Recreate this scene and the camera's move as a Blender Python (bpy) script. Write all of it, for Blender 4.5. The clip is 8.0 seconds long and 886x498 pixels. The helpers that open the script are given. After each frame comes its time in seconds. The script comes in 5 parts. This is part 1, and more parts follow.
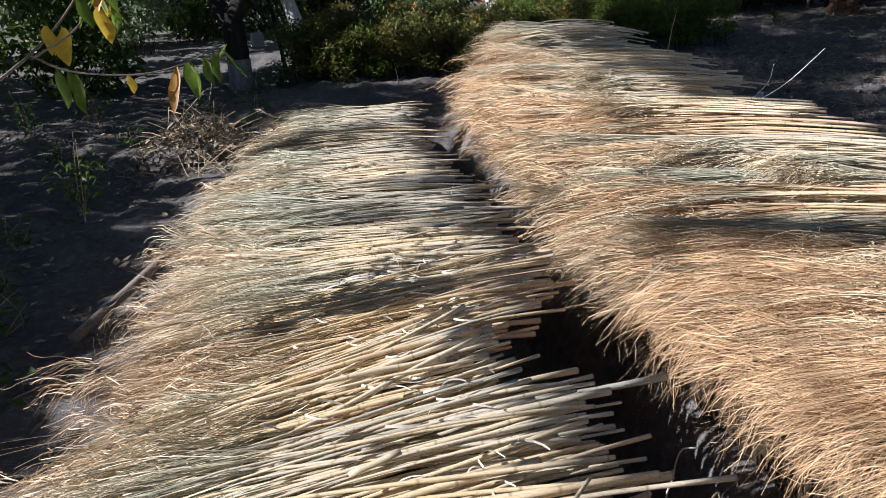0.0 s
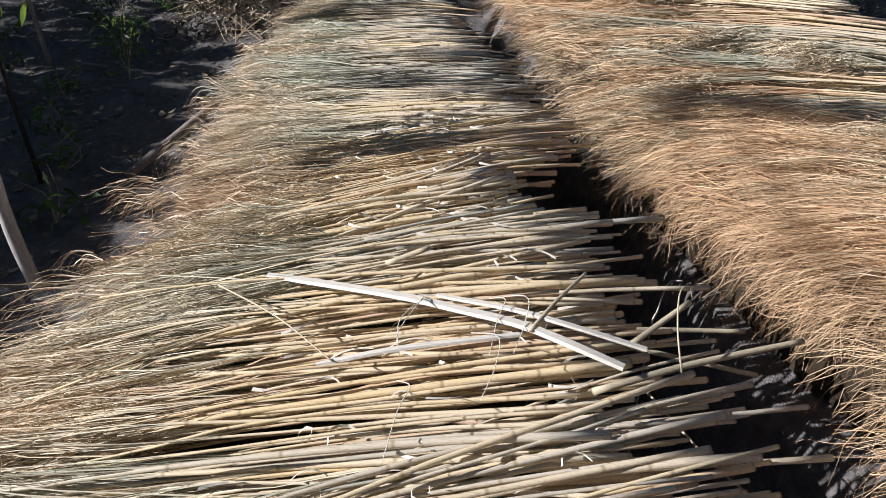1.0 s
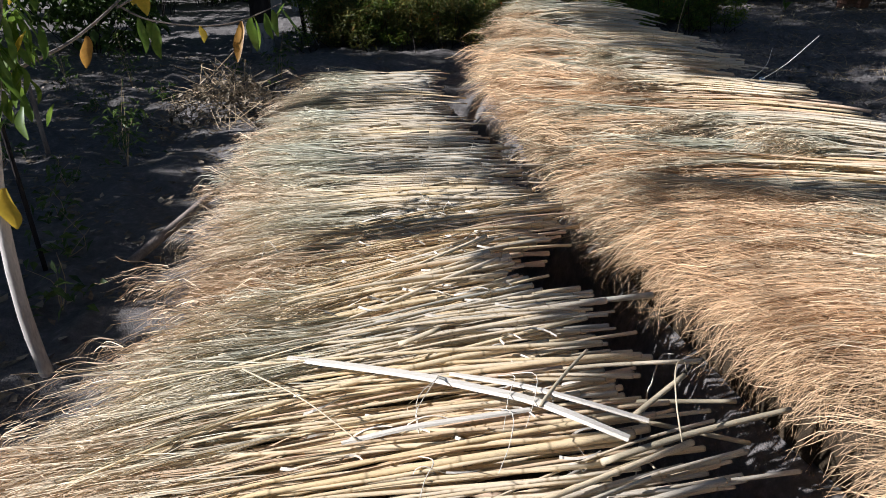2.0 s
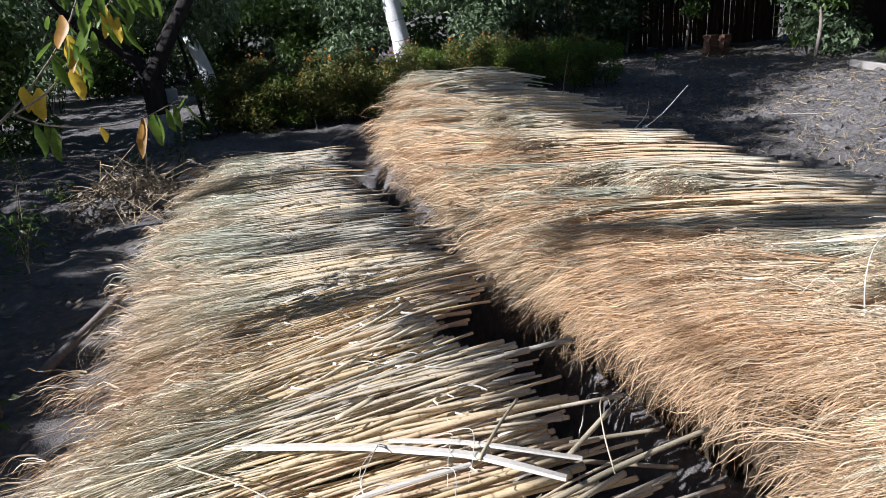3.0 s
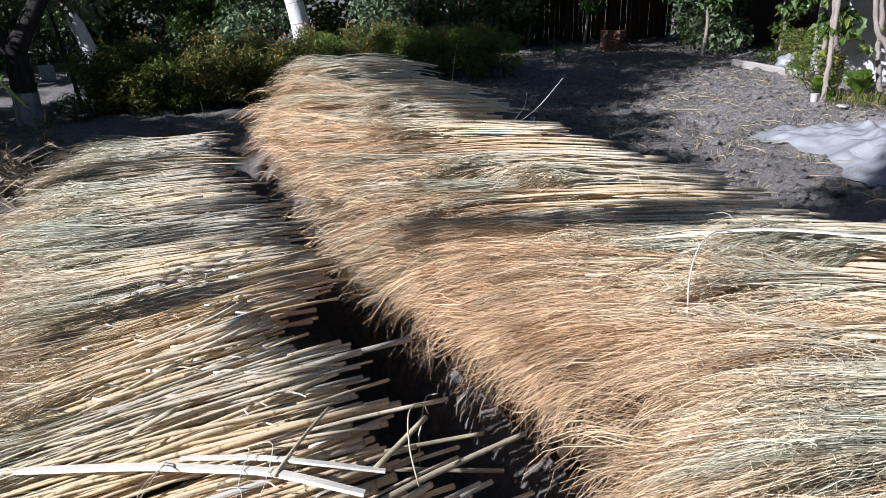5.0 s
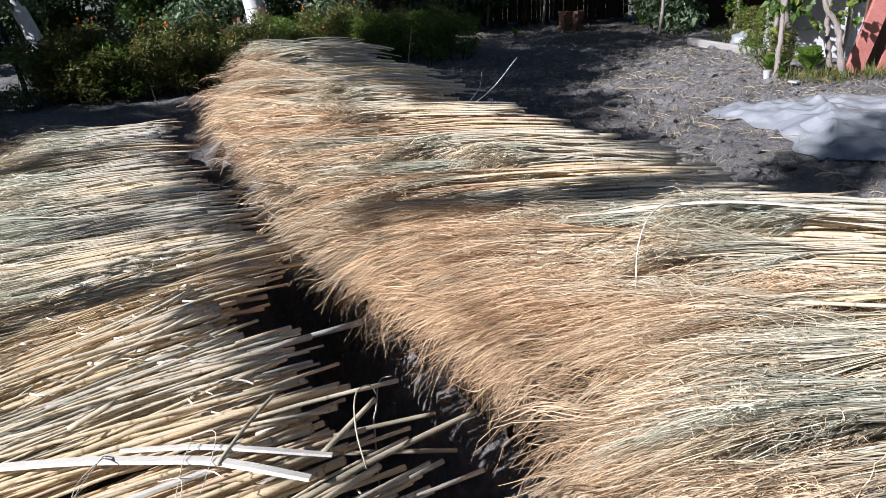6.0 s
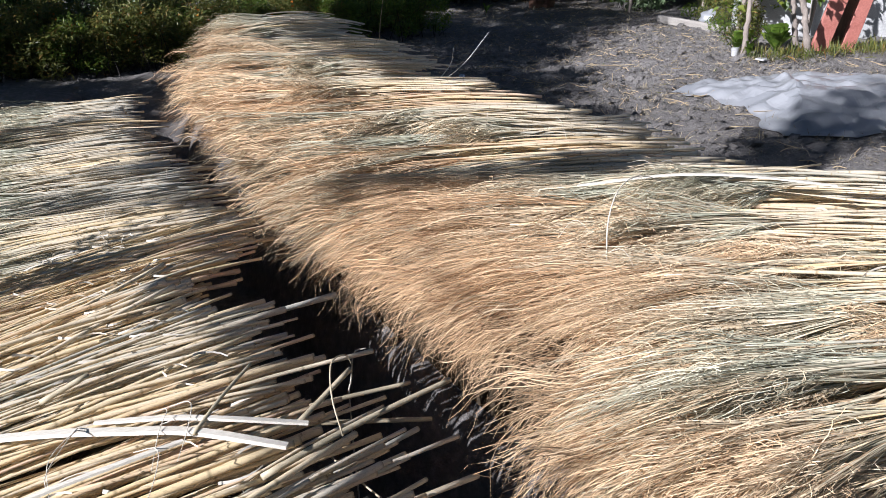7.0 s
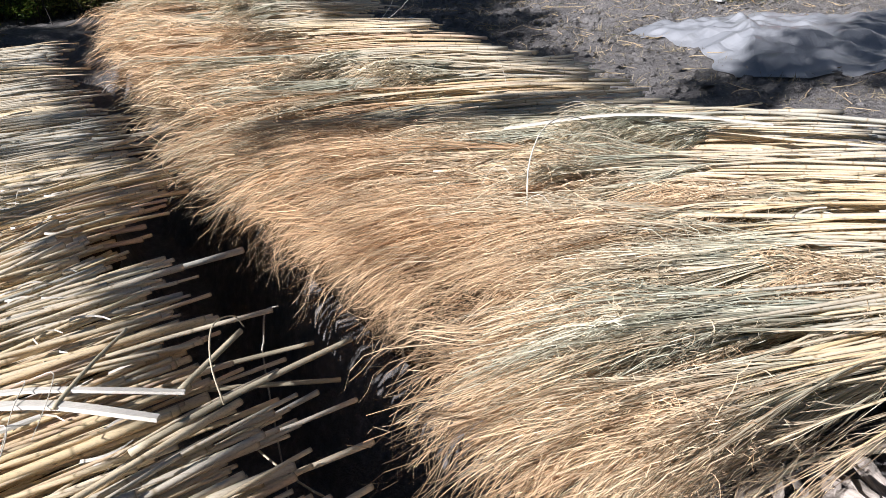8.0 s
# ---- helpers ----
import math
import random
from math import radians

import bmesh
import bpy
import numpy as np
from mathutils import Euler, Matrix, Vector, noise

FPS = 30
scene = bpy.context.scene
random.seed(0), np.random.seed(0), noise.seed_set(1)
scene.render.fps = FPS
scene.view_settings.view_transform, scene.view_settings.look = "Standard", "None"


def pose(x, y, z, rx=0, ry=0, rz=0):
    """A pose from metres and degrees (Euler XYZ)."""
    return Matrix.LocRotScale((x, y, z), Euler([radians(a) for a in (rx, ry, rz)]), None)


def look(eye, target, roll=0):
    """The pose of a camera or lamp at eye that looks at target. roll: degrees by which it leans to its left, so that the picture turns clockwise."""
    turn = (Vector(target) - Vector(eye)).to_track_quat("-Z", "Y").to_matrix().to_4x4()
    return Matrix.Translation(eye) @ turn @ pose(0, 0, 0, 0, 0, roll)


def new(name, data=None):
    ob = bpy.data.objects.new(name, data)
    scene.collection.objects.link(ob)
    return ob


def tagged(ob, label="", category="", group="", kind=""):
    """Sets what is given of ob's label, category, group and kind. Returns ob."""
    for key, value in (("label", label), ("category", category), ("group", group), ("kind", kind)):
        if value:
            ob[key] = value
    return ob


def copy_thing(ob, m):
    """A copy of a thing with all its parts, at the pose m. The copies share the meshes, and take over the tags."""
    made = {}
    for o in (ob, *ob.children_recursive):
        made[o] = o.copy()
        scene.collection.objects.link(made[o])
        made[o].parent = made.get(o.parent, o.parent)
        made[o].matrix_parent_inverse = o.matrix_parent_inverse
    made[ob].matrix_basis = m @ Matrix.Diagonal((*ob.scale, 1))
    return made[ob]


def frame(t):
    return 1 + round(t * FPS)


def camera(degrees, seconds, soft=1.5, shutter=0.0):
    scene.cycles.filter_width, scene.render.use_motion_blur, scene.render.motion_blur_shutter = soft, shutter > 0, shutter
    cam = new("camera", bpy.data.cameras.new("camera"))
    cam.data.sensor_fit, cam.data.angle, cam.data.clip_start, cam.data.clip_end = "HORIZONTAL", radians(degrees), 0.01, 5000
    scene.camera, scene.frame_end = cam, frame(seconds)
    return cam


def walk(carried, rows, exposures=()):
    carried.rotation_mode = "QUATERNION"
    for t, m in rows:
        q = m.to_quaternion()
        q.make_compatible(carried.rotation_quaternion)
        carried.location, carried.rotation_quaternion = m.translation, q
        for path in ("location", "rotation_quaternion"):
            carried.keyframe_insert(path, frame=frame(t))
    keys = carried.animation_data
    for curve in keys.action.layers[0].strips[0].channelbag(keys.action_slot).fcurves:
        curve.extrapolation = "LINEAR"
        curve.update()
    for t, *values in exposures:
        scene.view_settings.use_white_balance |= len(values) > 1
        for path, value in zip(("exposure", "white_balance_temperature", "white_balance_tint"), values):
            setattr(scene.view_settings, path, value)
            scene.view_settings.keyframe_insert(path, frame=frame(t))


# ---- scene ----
cam = camera(65.0, 8.0, soft=0.7)
PATH = [
    (0, (0.208, 0.128, 1.279), (0.043, 1.968, 0.512), -3.0),
    (0.5, (0.176, 0.003, 1.264), (-0.015, 1.804, 0.416), -1.3),
    (1, (0.207, -0.139, 1.223), (-0.003, 1.572, 0.209), 0.1),
    (1.5, (0.216, -0.21, 1.236), (-0.011, 1.54, 0.295), 0.1),
    (2, (0.155, -0.232, 1.292), (-0.009, 1.582, 0.466), -0.2),
    (2.2, (0.137, -0.25, 1.31), (-0.045, 1.616, 0.613), -1.7),
    (3.3, (0.173, -0.297, 1.32), (0.312, 1.587, 0.661), -3.7),
    (3.5, (0.193, -0.289, 1.315), (0.343, 1.59, 0.649), -3.2),
    (4, (0.267, -0.254, 1.314), (0.452, 1.618, 0.633), -2.3),
    (4.5, (0.35, -0.227, 1.305), (0.634, 1.627, 0.611), -1.1),
    (5.8, (0.401, -0.223, 1.287), (0.776, 1.601, 0.557), -2.2),
    (6, (0.423, -0.22, 1.279), (0.831, 1.592, 0.536), -2.0),
    (6.5, (0.417, -0.22, 1.275), (0.799, 1.598, 0.531), -2.6),
    (7, (0.415, -0.235, 1.267), (0.893, 1.534, 0.466), -1.4),
    (7.5, (0.456, -0.233, 1.235), (0.955, 1.484, 0.339), -2.5),
    (8, (0.576, -0.173, 1.211), (1.118, 1.513, 0.281), -1.4),
]
walk(cam, [(t, look(eye, target, roll)) for t, eye, target, roll in PATH],
     exposures=[(0.0, 0.86, 6000, 12), (0.6, 0.80, 6000, 12), (1.0, 0.60, 6000, 12), (1.5, 0.64, 6000, 12), (2.0, 0.83, 6000, 12), (3.4, 0.88, 5750, 12), (6.5, 0.88, 5750, 12), (7.5, 0.88, 6000, 12), (8.0, 0.88, 6000, 12)])

# ---- world and sun ----
SUN_AZ, SUN_EL = radians(200.0), radians(29.5)
world = bpy.data.worlds.new("sky")
scene.world = world
world.use_nodes = True
wn = world.node_tree
sky = wn.nodes.new("ShaderNodeTexSky")
sky.sky_type, sky.sun_disc = "NISHITA", False
sky.ozone_density = 4.0
sky.sun_elevation, sky.sun_rotation = SUN_EL, math.pi / 2 - SUN_AZ
wn.nodes["Background"].inputs["Strength"].default_value = 0.021
wn.links.new(sky.outputs[0], wn.nodes["Background"].inputs["Color"])
sun = new("sun", bpy.data.lights.new("sun", "SUN"))
sun.data.energy, sun.data.angle, sun.data.color = 5.0, radians(0.55), (1.0, 0.955, 0.93)
toward = Vector((math.cos(SUN_AZ) * math.cos(SUN_EL), math.sin(SUN_AZ) * math.cos(SUN_EL), math.sin(SUN_EL)))
sun.matrix_world = look(toward * 40, (0, 0, 0))

# ---- materials ----
rng = np.random.default_rng(7)


class Nodes:
    """A small builder for a principled material."""

    def __init__(self, name, rough=0.7, spec=0.3):
        self.mat = bpy.data.materials.new(name)
        self.mat.use_nodes = True
        self.tree = self.mat.node_tree
        self.bsdf = self.tree.nodes["Principled BSDF"]
        self.bsdf.inputs["Roughness"].default_value = rough
        self.bsdf.inputs["Specular IOR Level"].default_value = spec

    def add(self, kind, **values):
        n = self.tree.nodes.new(kind)
        for k, v in values.items():
            n.inputs[k].default_value = v
        return n

    def link(self, a, b):
        self.tree.links.new(a, b)

    def noise(self, scale, detail=4.0, rough=0.6, stretch=None, where="Object"):
        n = self.add("ShaderNodeTexNoise", Scale=scale, Detail=detail, Roughness=rough)
        co = self.add("ShaderNodeTexCoord")
        src = co.outputs[where]
        if stretch:
            m = self.add("ShaderNodeMapping", Scale=stretch)
            self.link(src, m.inputs["Vector"])
            src = m.outputs[0]
        self.link(src, n.inputs["Vector"])
        return n.outputs["Fac"]

    def ramp(self, fac, stops):
        r = self.add("ShaderNodeValToRGB")
        e = r.color_ramp.elements
        while len(e) < len(stops):
            e.new(0.5)
        for el, (p, c) in zip(e, stops):
            el.position, el.color = p, (*c, 1)
        self.link(fac, r.inputs[0])
        return r.outputs["Color"]

    def mix(self, fac, a, b, mode="MIX"):
        m = self.tree.nodes.new("ShaderNodeMix")
        m.data_type, m.blend_type = "RGBA", mode
        for socket, v in ((m.inputs[0], fac), (m.inputs[6], a), (m.inputs[7], b)):
            if isinstance(v, (int, float)):
                socket.default_value = v
            elif isinstance(v, tuple):
                socket.default_value = (*v, 1)
            else:
                self.link(v, socket)
        return m.outputs[2]

    def color(self, c):
        if isinstance(c, tuple):
            self.bsdf.inputs["Base Color"].default_value = (*c, 1)
        else:
            self.link(c, self.bsdf.inputs["Base Color"])
        return self

    def bump(self, height, strength=0.4, distance=0.01):
        b = self.add("ShaderNodeBump", Strength=strength, Distance=distance)
        self.link(height, b.inputs["Height"])
        self.link(b.outputs[0], self.bsdf.inputs["Normal"])
        return self

    def uv(self):
        u = self.add("ShaderNodeUVMap")
        u.uv_map = "along"
        s = self.add("ShaderNodeSeparateXYZ")
        self.link(u.outputs[0], s.inputs[0])
        return s.outputs[0], s.outputs[1]

    def translucent(self, colour, amount):
        t = self.add("ShaderNodeBsdfTranslucent")
        if isinstance(colour, tuple):
            t.inputs[0].default_value = (*colour, 1)
        else:
            self.link(colour, t.inputs[0])
        m = self.add("ShaderNodeMixShader", Fac=amount)
        out = self.tree.nodes["Material Output"]
        self.link(self.bsdf.outputs[0], m.inputs[1])
        self.link(t.outputs[0], m.inputs[2])
        self.link(m.outputs[0], out.inputs["Surface"])
        return self


def simple(name, dark, light, scale=8.0, rough=0.7, spec=0.3, bump=0.3, dist=0.005, stretch=None, fine=60.0):
    n = Nodes(name, rough, spec)
    big = n.noise(scale, 5, 0.65, stretch)
    small = n.noise(fine, 3, 0.6, stretch)
    base = n.ramp(big, [(0.3, dark), (0.7, light)])
    mid = tuple(0.5 * (a + b) for a, b in zip(dark, light))
    n.color(n.mix(0.35, base, n.ramp(small, [(0.35, tuple(0.6 * c for c in mid)), (0.65, light)])))
    n.bump(small, bump, dist)
    return n.mat


def leaf_material(name, stops, trans=0.35, rough=0.45):
    n = Nodes(name, rough, 0.4)
    geo = n.add("ShaderNodeNewGeometry")
    col = n.ramp(geo.outputs["Random Per Island"], stops)
    col = n.mix(0.3, col, n.ramp(n.noise(30, 3), [(0.35, (0.02, 0.03, 0.01)), (0.7, stops[-1][1])]))
    n.color(col)
    n.translucent(col, trans)
    return n.mat


def stalk_material():
    n = Nodes("broomcorn_stalk", 0.5, 0.35)
    u, v = n.uv()
    tone = n.ramp(v, [(0.0, (0.42, 0.43, 0.37)), (0.25, (0.62, 0.55, 0.42)), (0.5, (0.79, 0.66, 0.45)), (0.75, (0.83, 0.63, 0.32)), (1.0, (0.66, 0.45, 0.29))])
    pale = n.ramp(u, [(0.0, (0.86, 0.80, 0.71)), (0.10, (0.80, 0.72, 0.60)), (0.35, (0.68, 0.58, 0.43)), (1.0, (0.52, 0.46, 0.34))])
    col = n.mix(0.74, pale, tone)
    streak = n.noise(14, 4, 0.7, (2.0, 30.0, 30.0))
    col = n.mix(n.ramp(streak, [(0.5, (0, 0, 0)), (0.72, (0.55, 0.55, 0.55))]), col, (0.30, 0.19, 0.10))
    wave = n.add("ShaderNodeMath")
    wave.operation = "PINGPONG"
    n.link(u, wave.inputs[0])
    wave.inputs[1].default_value = 0.065
    node = n.ramp(wave.outputs[0], [(0.0, (0.8, 0.8, 0.8)), (0.004, (0, 0, 0))])
    col = n.mix(node, col, (0.33, 0.24, 0.13))
    n.color(col)
    n.bump(streak, 0.35, 0.002)
    return n.mat


def brush_material(name, stops, green, warm):
    n = Nodes(name, 0.6, 0.25)
    u, v = n.uv()
    col = n.ramp(u, stops)
    fac = n.ramp(v, [(0.0, (0.85, 0.85, 0.85)), (0.4, (0.1, 0.1, 0.1)), (0.6, (0, 0, 0))])
    col = n.mix(fac, col, green)
    fac = n.ramp(v, [(0.55, (0, 0, 0)), (0.8, (0.4, 0.4, 0.4)), (1.0, (0.9, 0.9, 0.9))])
    col = n.mix(fac, col, warm)
    geo = n.add("ShaderNodeNewGeometry")
    col = n.mix(1.0, col, n.ramp(geo.outputs["Random Per Island"], [(0.0, (0.38, 0.33, 0.28)), (0.3, (0.80, 0.77, 0.73)), (0.75, (1.20, 1.18, 1.16)), (1.0, (1.5, 1.5, 1.48))]), "MULTIPLY")
    n.color(col)
    n.translucent(col, 0.10)
    return n.mat


STALK = stalk_material()
BRUSH_PALE = brush_material("broomcorn_brush_pale", [(0.0, (0.71, 0.68, 0.53)), (0.5, (0.73, 0.64, 0.47)), (0.8, (0.72, 0.58, 0.41)), (1.0, (0.66, 0.48, 0.31))], (0.40, 0.43, 0.35), (0.58, 0.42, 0.27))
BRUSH_RUST = brush_material("broomcorn_brush_rust", [(0.0, (0.54, 0.52, 0.40)), (0.3, (0.57, 0.49, 0.36)), (0.6, (0.64, 0.495, 0.325)), (1.0, (0.65, 0.465, 0.285))], (0.42, 0.45, 0.36), (0.62, 0.41, 0.235))
# straw of the heap's inside, coloured dark for the shade between stalks
CORE_SHADE = simple("broomcorn_core_shade", (0.05, 0.036, 0.024), (0.15, 0.115, 0.075), 20, 0.9, 0.1, 0.8, 0.02, (1.0, 12.0, 12.0))
SPLIT = simple("split_stalk", (0.60, 0.54, 0.43), (0.82, 0.77, 0.67), 12, 0.5, 0.4, 0.3, 0.002, (1.0, 20.0, 20.0))
PALE = simple("pale_stalk", (0.40, 0.33, 0.21), (0.62, 0.54, 0.38), 12, 0.5, 0.4, 0.3, 0.002, (1.0, 20.0, 20.0))
TWIG = simple("dry_twig", (0.30, 0.22, 0.13), (0.55, 0.44, 0.28), 30, 0.7)
BARK = simple("dark_bark", (0.018, 0.016, 0.016), (0.060, 0.052, 0.048), 6, 0.9, 0.1, 0.9, 0.02, (3, 3, 0.6))
GREYBARK = simple("grey_bark", (0.16, 0.13, 0.11), (0.36, 0.31, 0.27), 9, 0.85, 0.15, 0.7, 0.008, (3, 3, 0.7))
YOUNGBARK = simple("young_smooth_bark", (0.34, 0.31, 0.28), (0.62, 0.58, 0.53), 7, 0.75, 0.2, 0.4, 0.003, (3, 3, 0.7))
LIME = simple("whitewashed_bark", (0.50, 0.51, 0.52), (0.82, 0.82, 0.80), 7, 0.85, 0.1, 0.7, 0.01, (2, 2, 0.8))
OLDLIME = simple("worn_limewash", (0.05, 0.045, 0.045), (0.48, 0.49, 0.51), 9, 0.9, 0.1, 0.8, 0.01, (2, 2, 0.7))
LIMEWALL = simple("whitewashed_wall", (0.30, 0.295, 0.29), (0.58, 0.58, 0.575), 2.2, 0.9, 0.1, 0.5, 0.01)
BOARD = simple("weathered_board", (0.05, 0.03, 0.02), (0.16, 0.10, 0.065), 3, 0.8, 0.2, 0.5, 0.004, (6, 6, 0.5))
PLANK = simple("pale_plank", (0.22, 0.20, 0.18), (0.44, 0.41, 0.37), 3, 0.8, 0.2, 0.5, 0.004, (6, 0.6, 6))
REDPAINT = simple("faded_red_paint", (0.32, 0.10, 0.08), (0.50, 0.20, 0.16), 5, 0.6, 0.35, 0.3, 0.002)
BRICKM = simple("old_brick", (0.16, 0.08, 0.055), (0.34, 0.20, 0.14), 10, 0.9, 0.1, 0.6, 0.006)
HUSKM = simple("corn_husk", (0.24, 0.18, 0.14), (0.58, 0.52, 0.46), 14, 0.6, 0.3, 0.4, 0.003, (2, 14, 14))
LEAF_DARK = leaf_material("dark_leaf", [(0.0, (0.06, 0.10, 0.05)), (0.6, (0.15, 0.23, 0.11)), (1.0, (0.33, 0.40, 0.23))])
LEAF_MID = leaf_material("green_leaf", [(0.0, (0.04, 0.08, 0.02)), (0.5, (0.08, 0.15, 0.03)), (1.0, (0.16, 0.22, 0.05))])
LEAF_HERB = leaf_material("herb_leaf", [(0.0, (0.04, 0.08, 0.02)), (0.5, (0.12, 0.18, 0.04)), (0.9, (0.24, 0.26, 0.06)), (1.0, (0.34, 0.17, 0.05))])
LEAF_PEACH = leaf_material("peach_leaf", [(0.0, (0.05, 0.11, 0.02)), (0.6, (0.12, 0.22, 0.03)), (1.0, (0.28, 0.32, 0.05))], 0.45)
LEAF_YELLOW = leaf_material("yellow_leaf", [(0.0, (0.72, 0.48, 0.05)), (1.0, (0.85, 0.62, 0.07))], 0.45)
LEAF_ORANGE = leaf_material("orange_leaf", [(0.0, (0.55, 0.22, 0.04)), (1.0, (0.62, 0.36, 0.08))], 0.4)
FLOWER = leaf_material("orange_flower", [(0.0, (0.55, 0.10, 0.02)), (1.0, (0.75, 0.28, 0.03))], 0.3)
LITTER = leaf_material("dry_leaf", [(0.0, (0.10, 0.075, 0.05)), (0.6, (0.26, 0.20, 0.13)), (1.0, (0.55, 0.46, 0.34))], 0.15, 0.7)
STRAWBIT = leaf_material("straw_bits", [(0.0, (0.16, 0.12, 0.07)), (0.6, (0.36, 0.29, 0.18)), (1.0, (0.58, 0.50, 0.34))], 0.1, 0.7)


def soil_material():
    n = Nodes("garden_soil", 0.95, 0.1)
    a = n.noise(0.7, 5, 0.6)
    b = n.noise(22, 6, 0.7)
    c = n.noise(120, 3, 0.7)
    col = n.ramp(a, [(0.3, (0.142, 0.133, 0.126)), (0.7, (0.285, 0.268, 0.256))])
    col = n.mix(0.5, col, n.ramp(b, [(0.3, (0.062, 0.058, 0.055)), (0.55, (0.205, 0.192, 0.182)), (0.75, (0.44, 0.414, 0.394))]))
    n.color(col)
    m = n.add("ShaderNodeMath")
    m.operation = "ADD"
    n.link(b, m.inputs[0])
    n.link(c, m.inputs[1])
    n.bump(m.outputs[0], 0.9, 0.020)
    return n.mat


SOIL = soil_material()


def sheet_material():
    n = Nodes("white_film", 0.28, 0.5)
    n.color(n.ramp(n.noise(3, 4), [(0.35, (0.30, 0.31, 0.33)), (0.7, (0.43, 0.435, 0.45))]))
    n.bump(n.noise(9, 5, 0.6), 0.35, 0.02)
    n.translucent((0.60, 0.62, 0.65), 0.25)
    return n.mat


FILM = sheet_material()


# ---- mesh helpers ----
def mesh_object(name, verts, faces, material, parent=None, label="", smooth=False, uv=None):
    me = bpy.data.meshes.new(name)
    me.from_pydata(verts if isinstance(verts, list) else verts.tolist(), [], faces if isinstance(faces, list) else faces.tolist())
    if uv is not None:
        lay = me.uv_layers.new(name="along")
        idx = np.empty(len(me.loops), dtype=np.int32)
        me.loops.foreach_get("vertex_index", idx)
        lay.data.foreach_set("uv", np.asarray(uv, dtype=np.float32)[idx].ravel())
    if smooth:
        me.polygons.foreach_set("use_smooth", [True] * len(me.polygons))
    me.materials.append(material)
    ob = new(name, me)
    if parent:
        ob.parent = parent
    if label:
        ob["label"] = label
    return ob


def part(name, bm, material, parent, label="", smooth=False):
    me = bpy.data.meshes.new(name)
    bm.to_mesh(me)
    bm.free()
    if smooth:
        me.polygons.foreach_set("use_smooth", [True] * len(me.polygons))
    me.materials.append(material)
    ob = new(name, me)
    if parent:
        ob.parent = parent
    if label:
        ob["label"] = label
    return ob


def tube(path, radii, sides=6, cap=True):
    """Vertices and faces of a tube along a path."""
    path = np.asarray(path, float)
    n = len(path)
    radii = np.broadcast_to(np.asarray(radii, float), (n,))
    tan = np.gradient(path, axis=0)
    tan /= np.linalg.norm(tan, axis=1)[:, None] + 1e-12
    ref = np.array([0, 0, 1.0]) if abs(tan[:, 2]).mean() < 0.8 else np.array([1.0, 0, 0])
    side = np.cross(tan, ref)
    side /= np.linalg.norm(side, axis=1)[:, None] + 1e-12
    up = np.cross(side, tan)
    a = np.arange(sides) * 2 * np.pi / sides
    v = path[:, None] + radii[:, None, None] * (np.cos(a)[None, :, None] * side[:, None] + np.sin(a)[None, :, None] * up[:, None])
    faces = []
    for i in range(n - 1):
        for j in range(sides):
            k = (j + 1) % sides
            faces.append((i * sides + j, i * sides + k, (i + 1) * sides + k, (i + 1) * sides + j))
    if cap:
        faces.append(tuple(range(sides))[::-1])
        faces.append(tuple((n - 1) * sides + j for j in range(sides)))
    return v.reshape(-1, 3), faces


def join(pieces):
    """Several (verts, faces) as one."""
    vs, fs, o = [], [], 0
    for v, f in pieces:
        vs.append(np.asarray(v, float))
        fs += [tuple(i + o for i in q) for q in f]
        o += len(v)
    return np.concatenate(vs), fs


def smooth_path(points, n):
    """A smooth curve of n points through a few given ones."""
    p = np.asarray(points, float)
    p = np.vstack([2 * p[0] - p[1], p, 2 * p[-1] - p[-2]])
    out = []
    m = len(p) - 3
    for t in np.linspace(0, m - 1e-6, n):
        i = int(t)
        u = t - i
        a, b, c, d = p[i:i + 4]
        out.append(0.5 * (2 * b + (c - a) * u + (2 * a - 5 * b + 4 * c - d) * u * u + (3 * b - a - 3 * c + d) * u ** 3))
    return np.array(out)


def box(bm, centre, size, turn=None, bevel=0.0):
    r = bmesh.ops.create_cube(bm, size=1.0)
    m = Matrix.Translation(centre) @ (turn or Matrix()) @ Matrix.Diagonal((*size, 1))
    bmesh.ops.transform(bm, matrix=m, verts=r["verts"])
    if bevel:
        es = list({e for v in r["verts"] for e in v.link_edges})
        bmesh.ops.bevel(bm, geom=es, offset=bevel, segments=1, affect="EDGES")


def empty(name, at=(0, 0, 0)):
    e = new(name)
    e.location = at
    return e


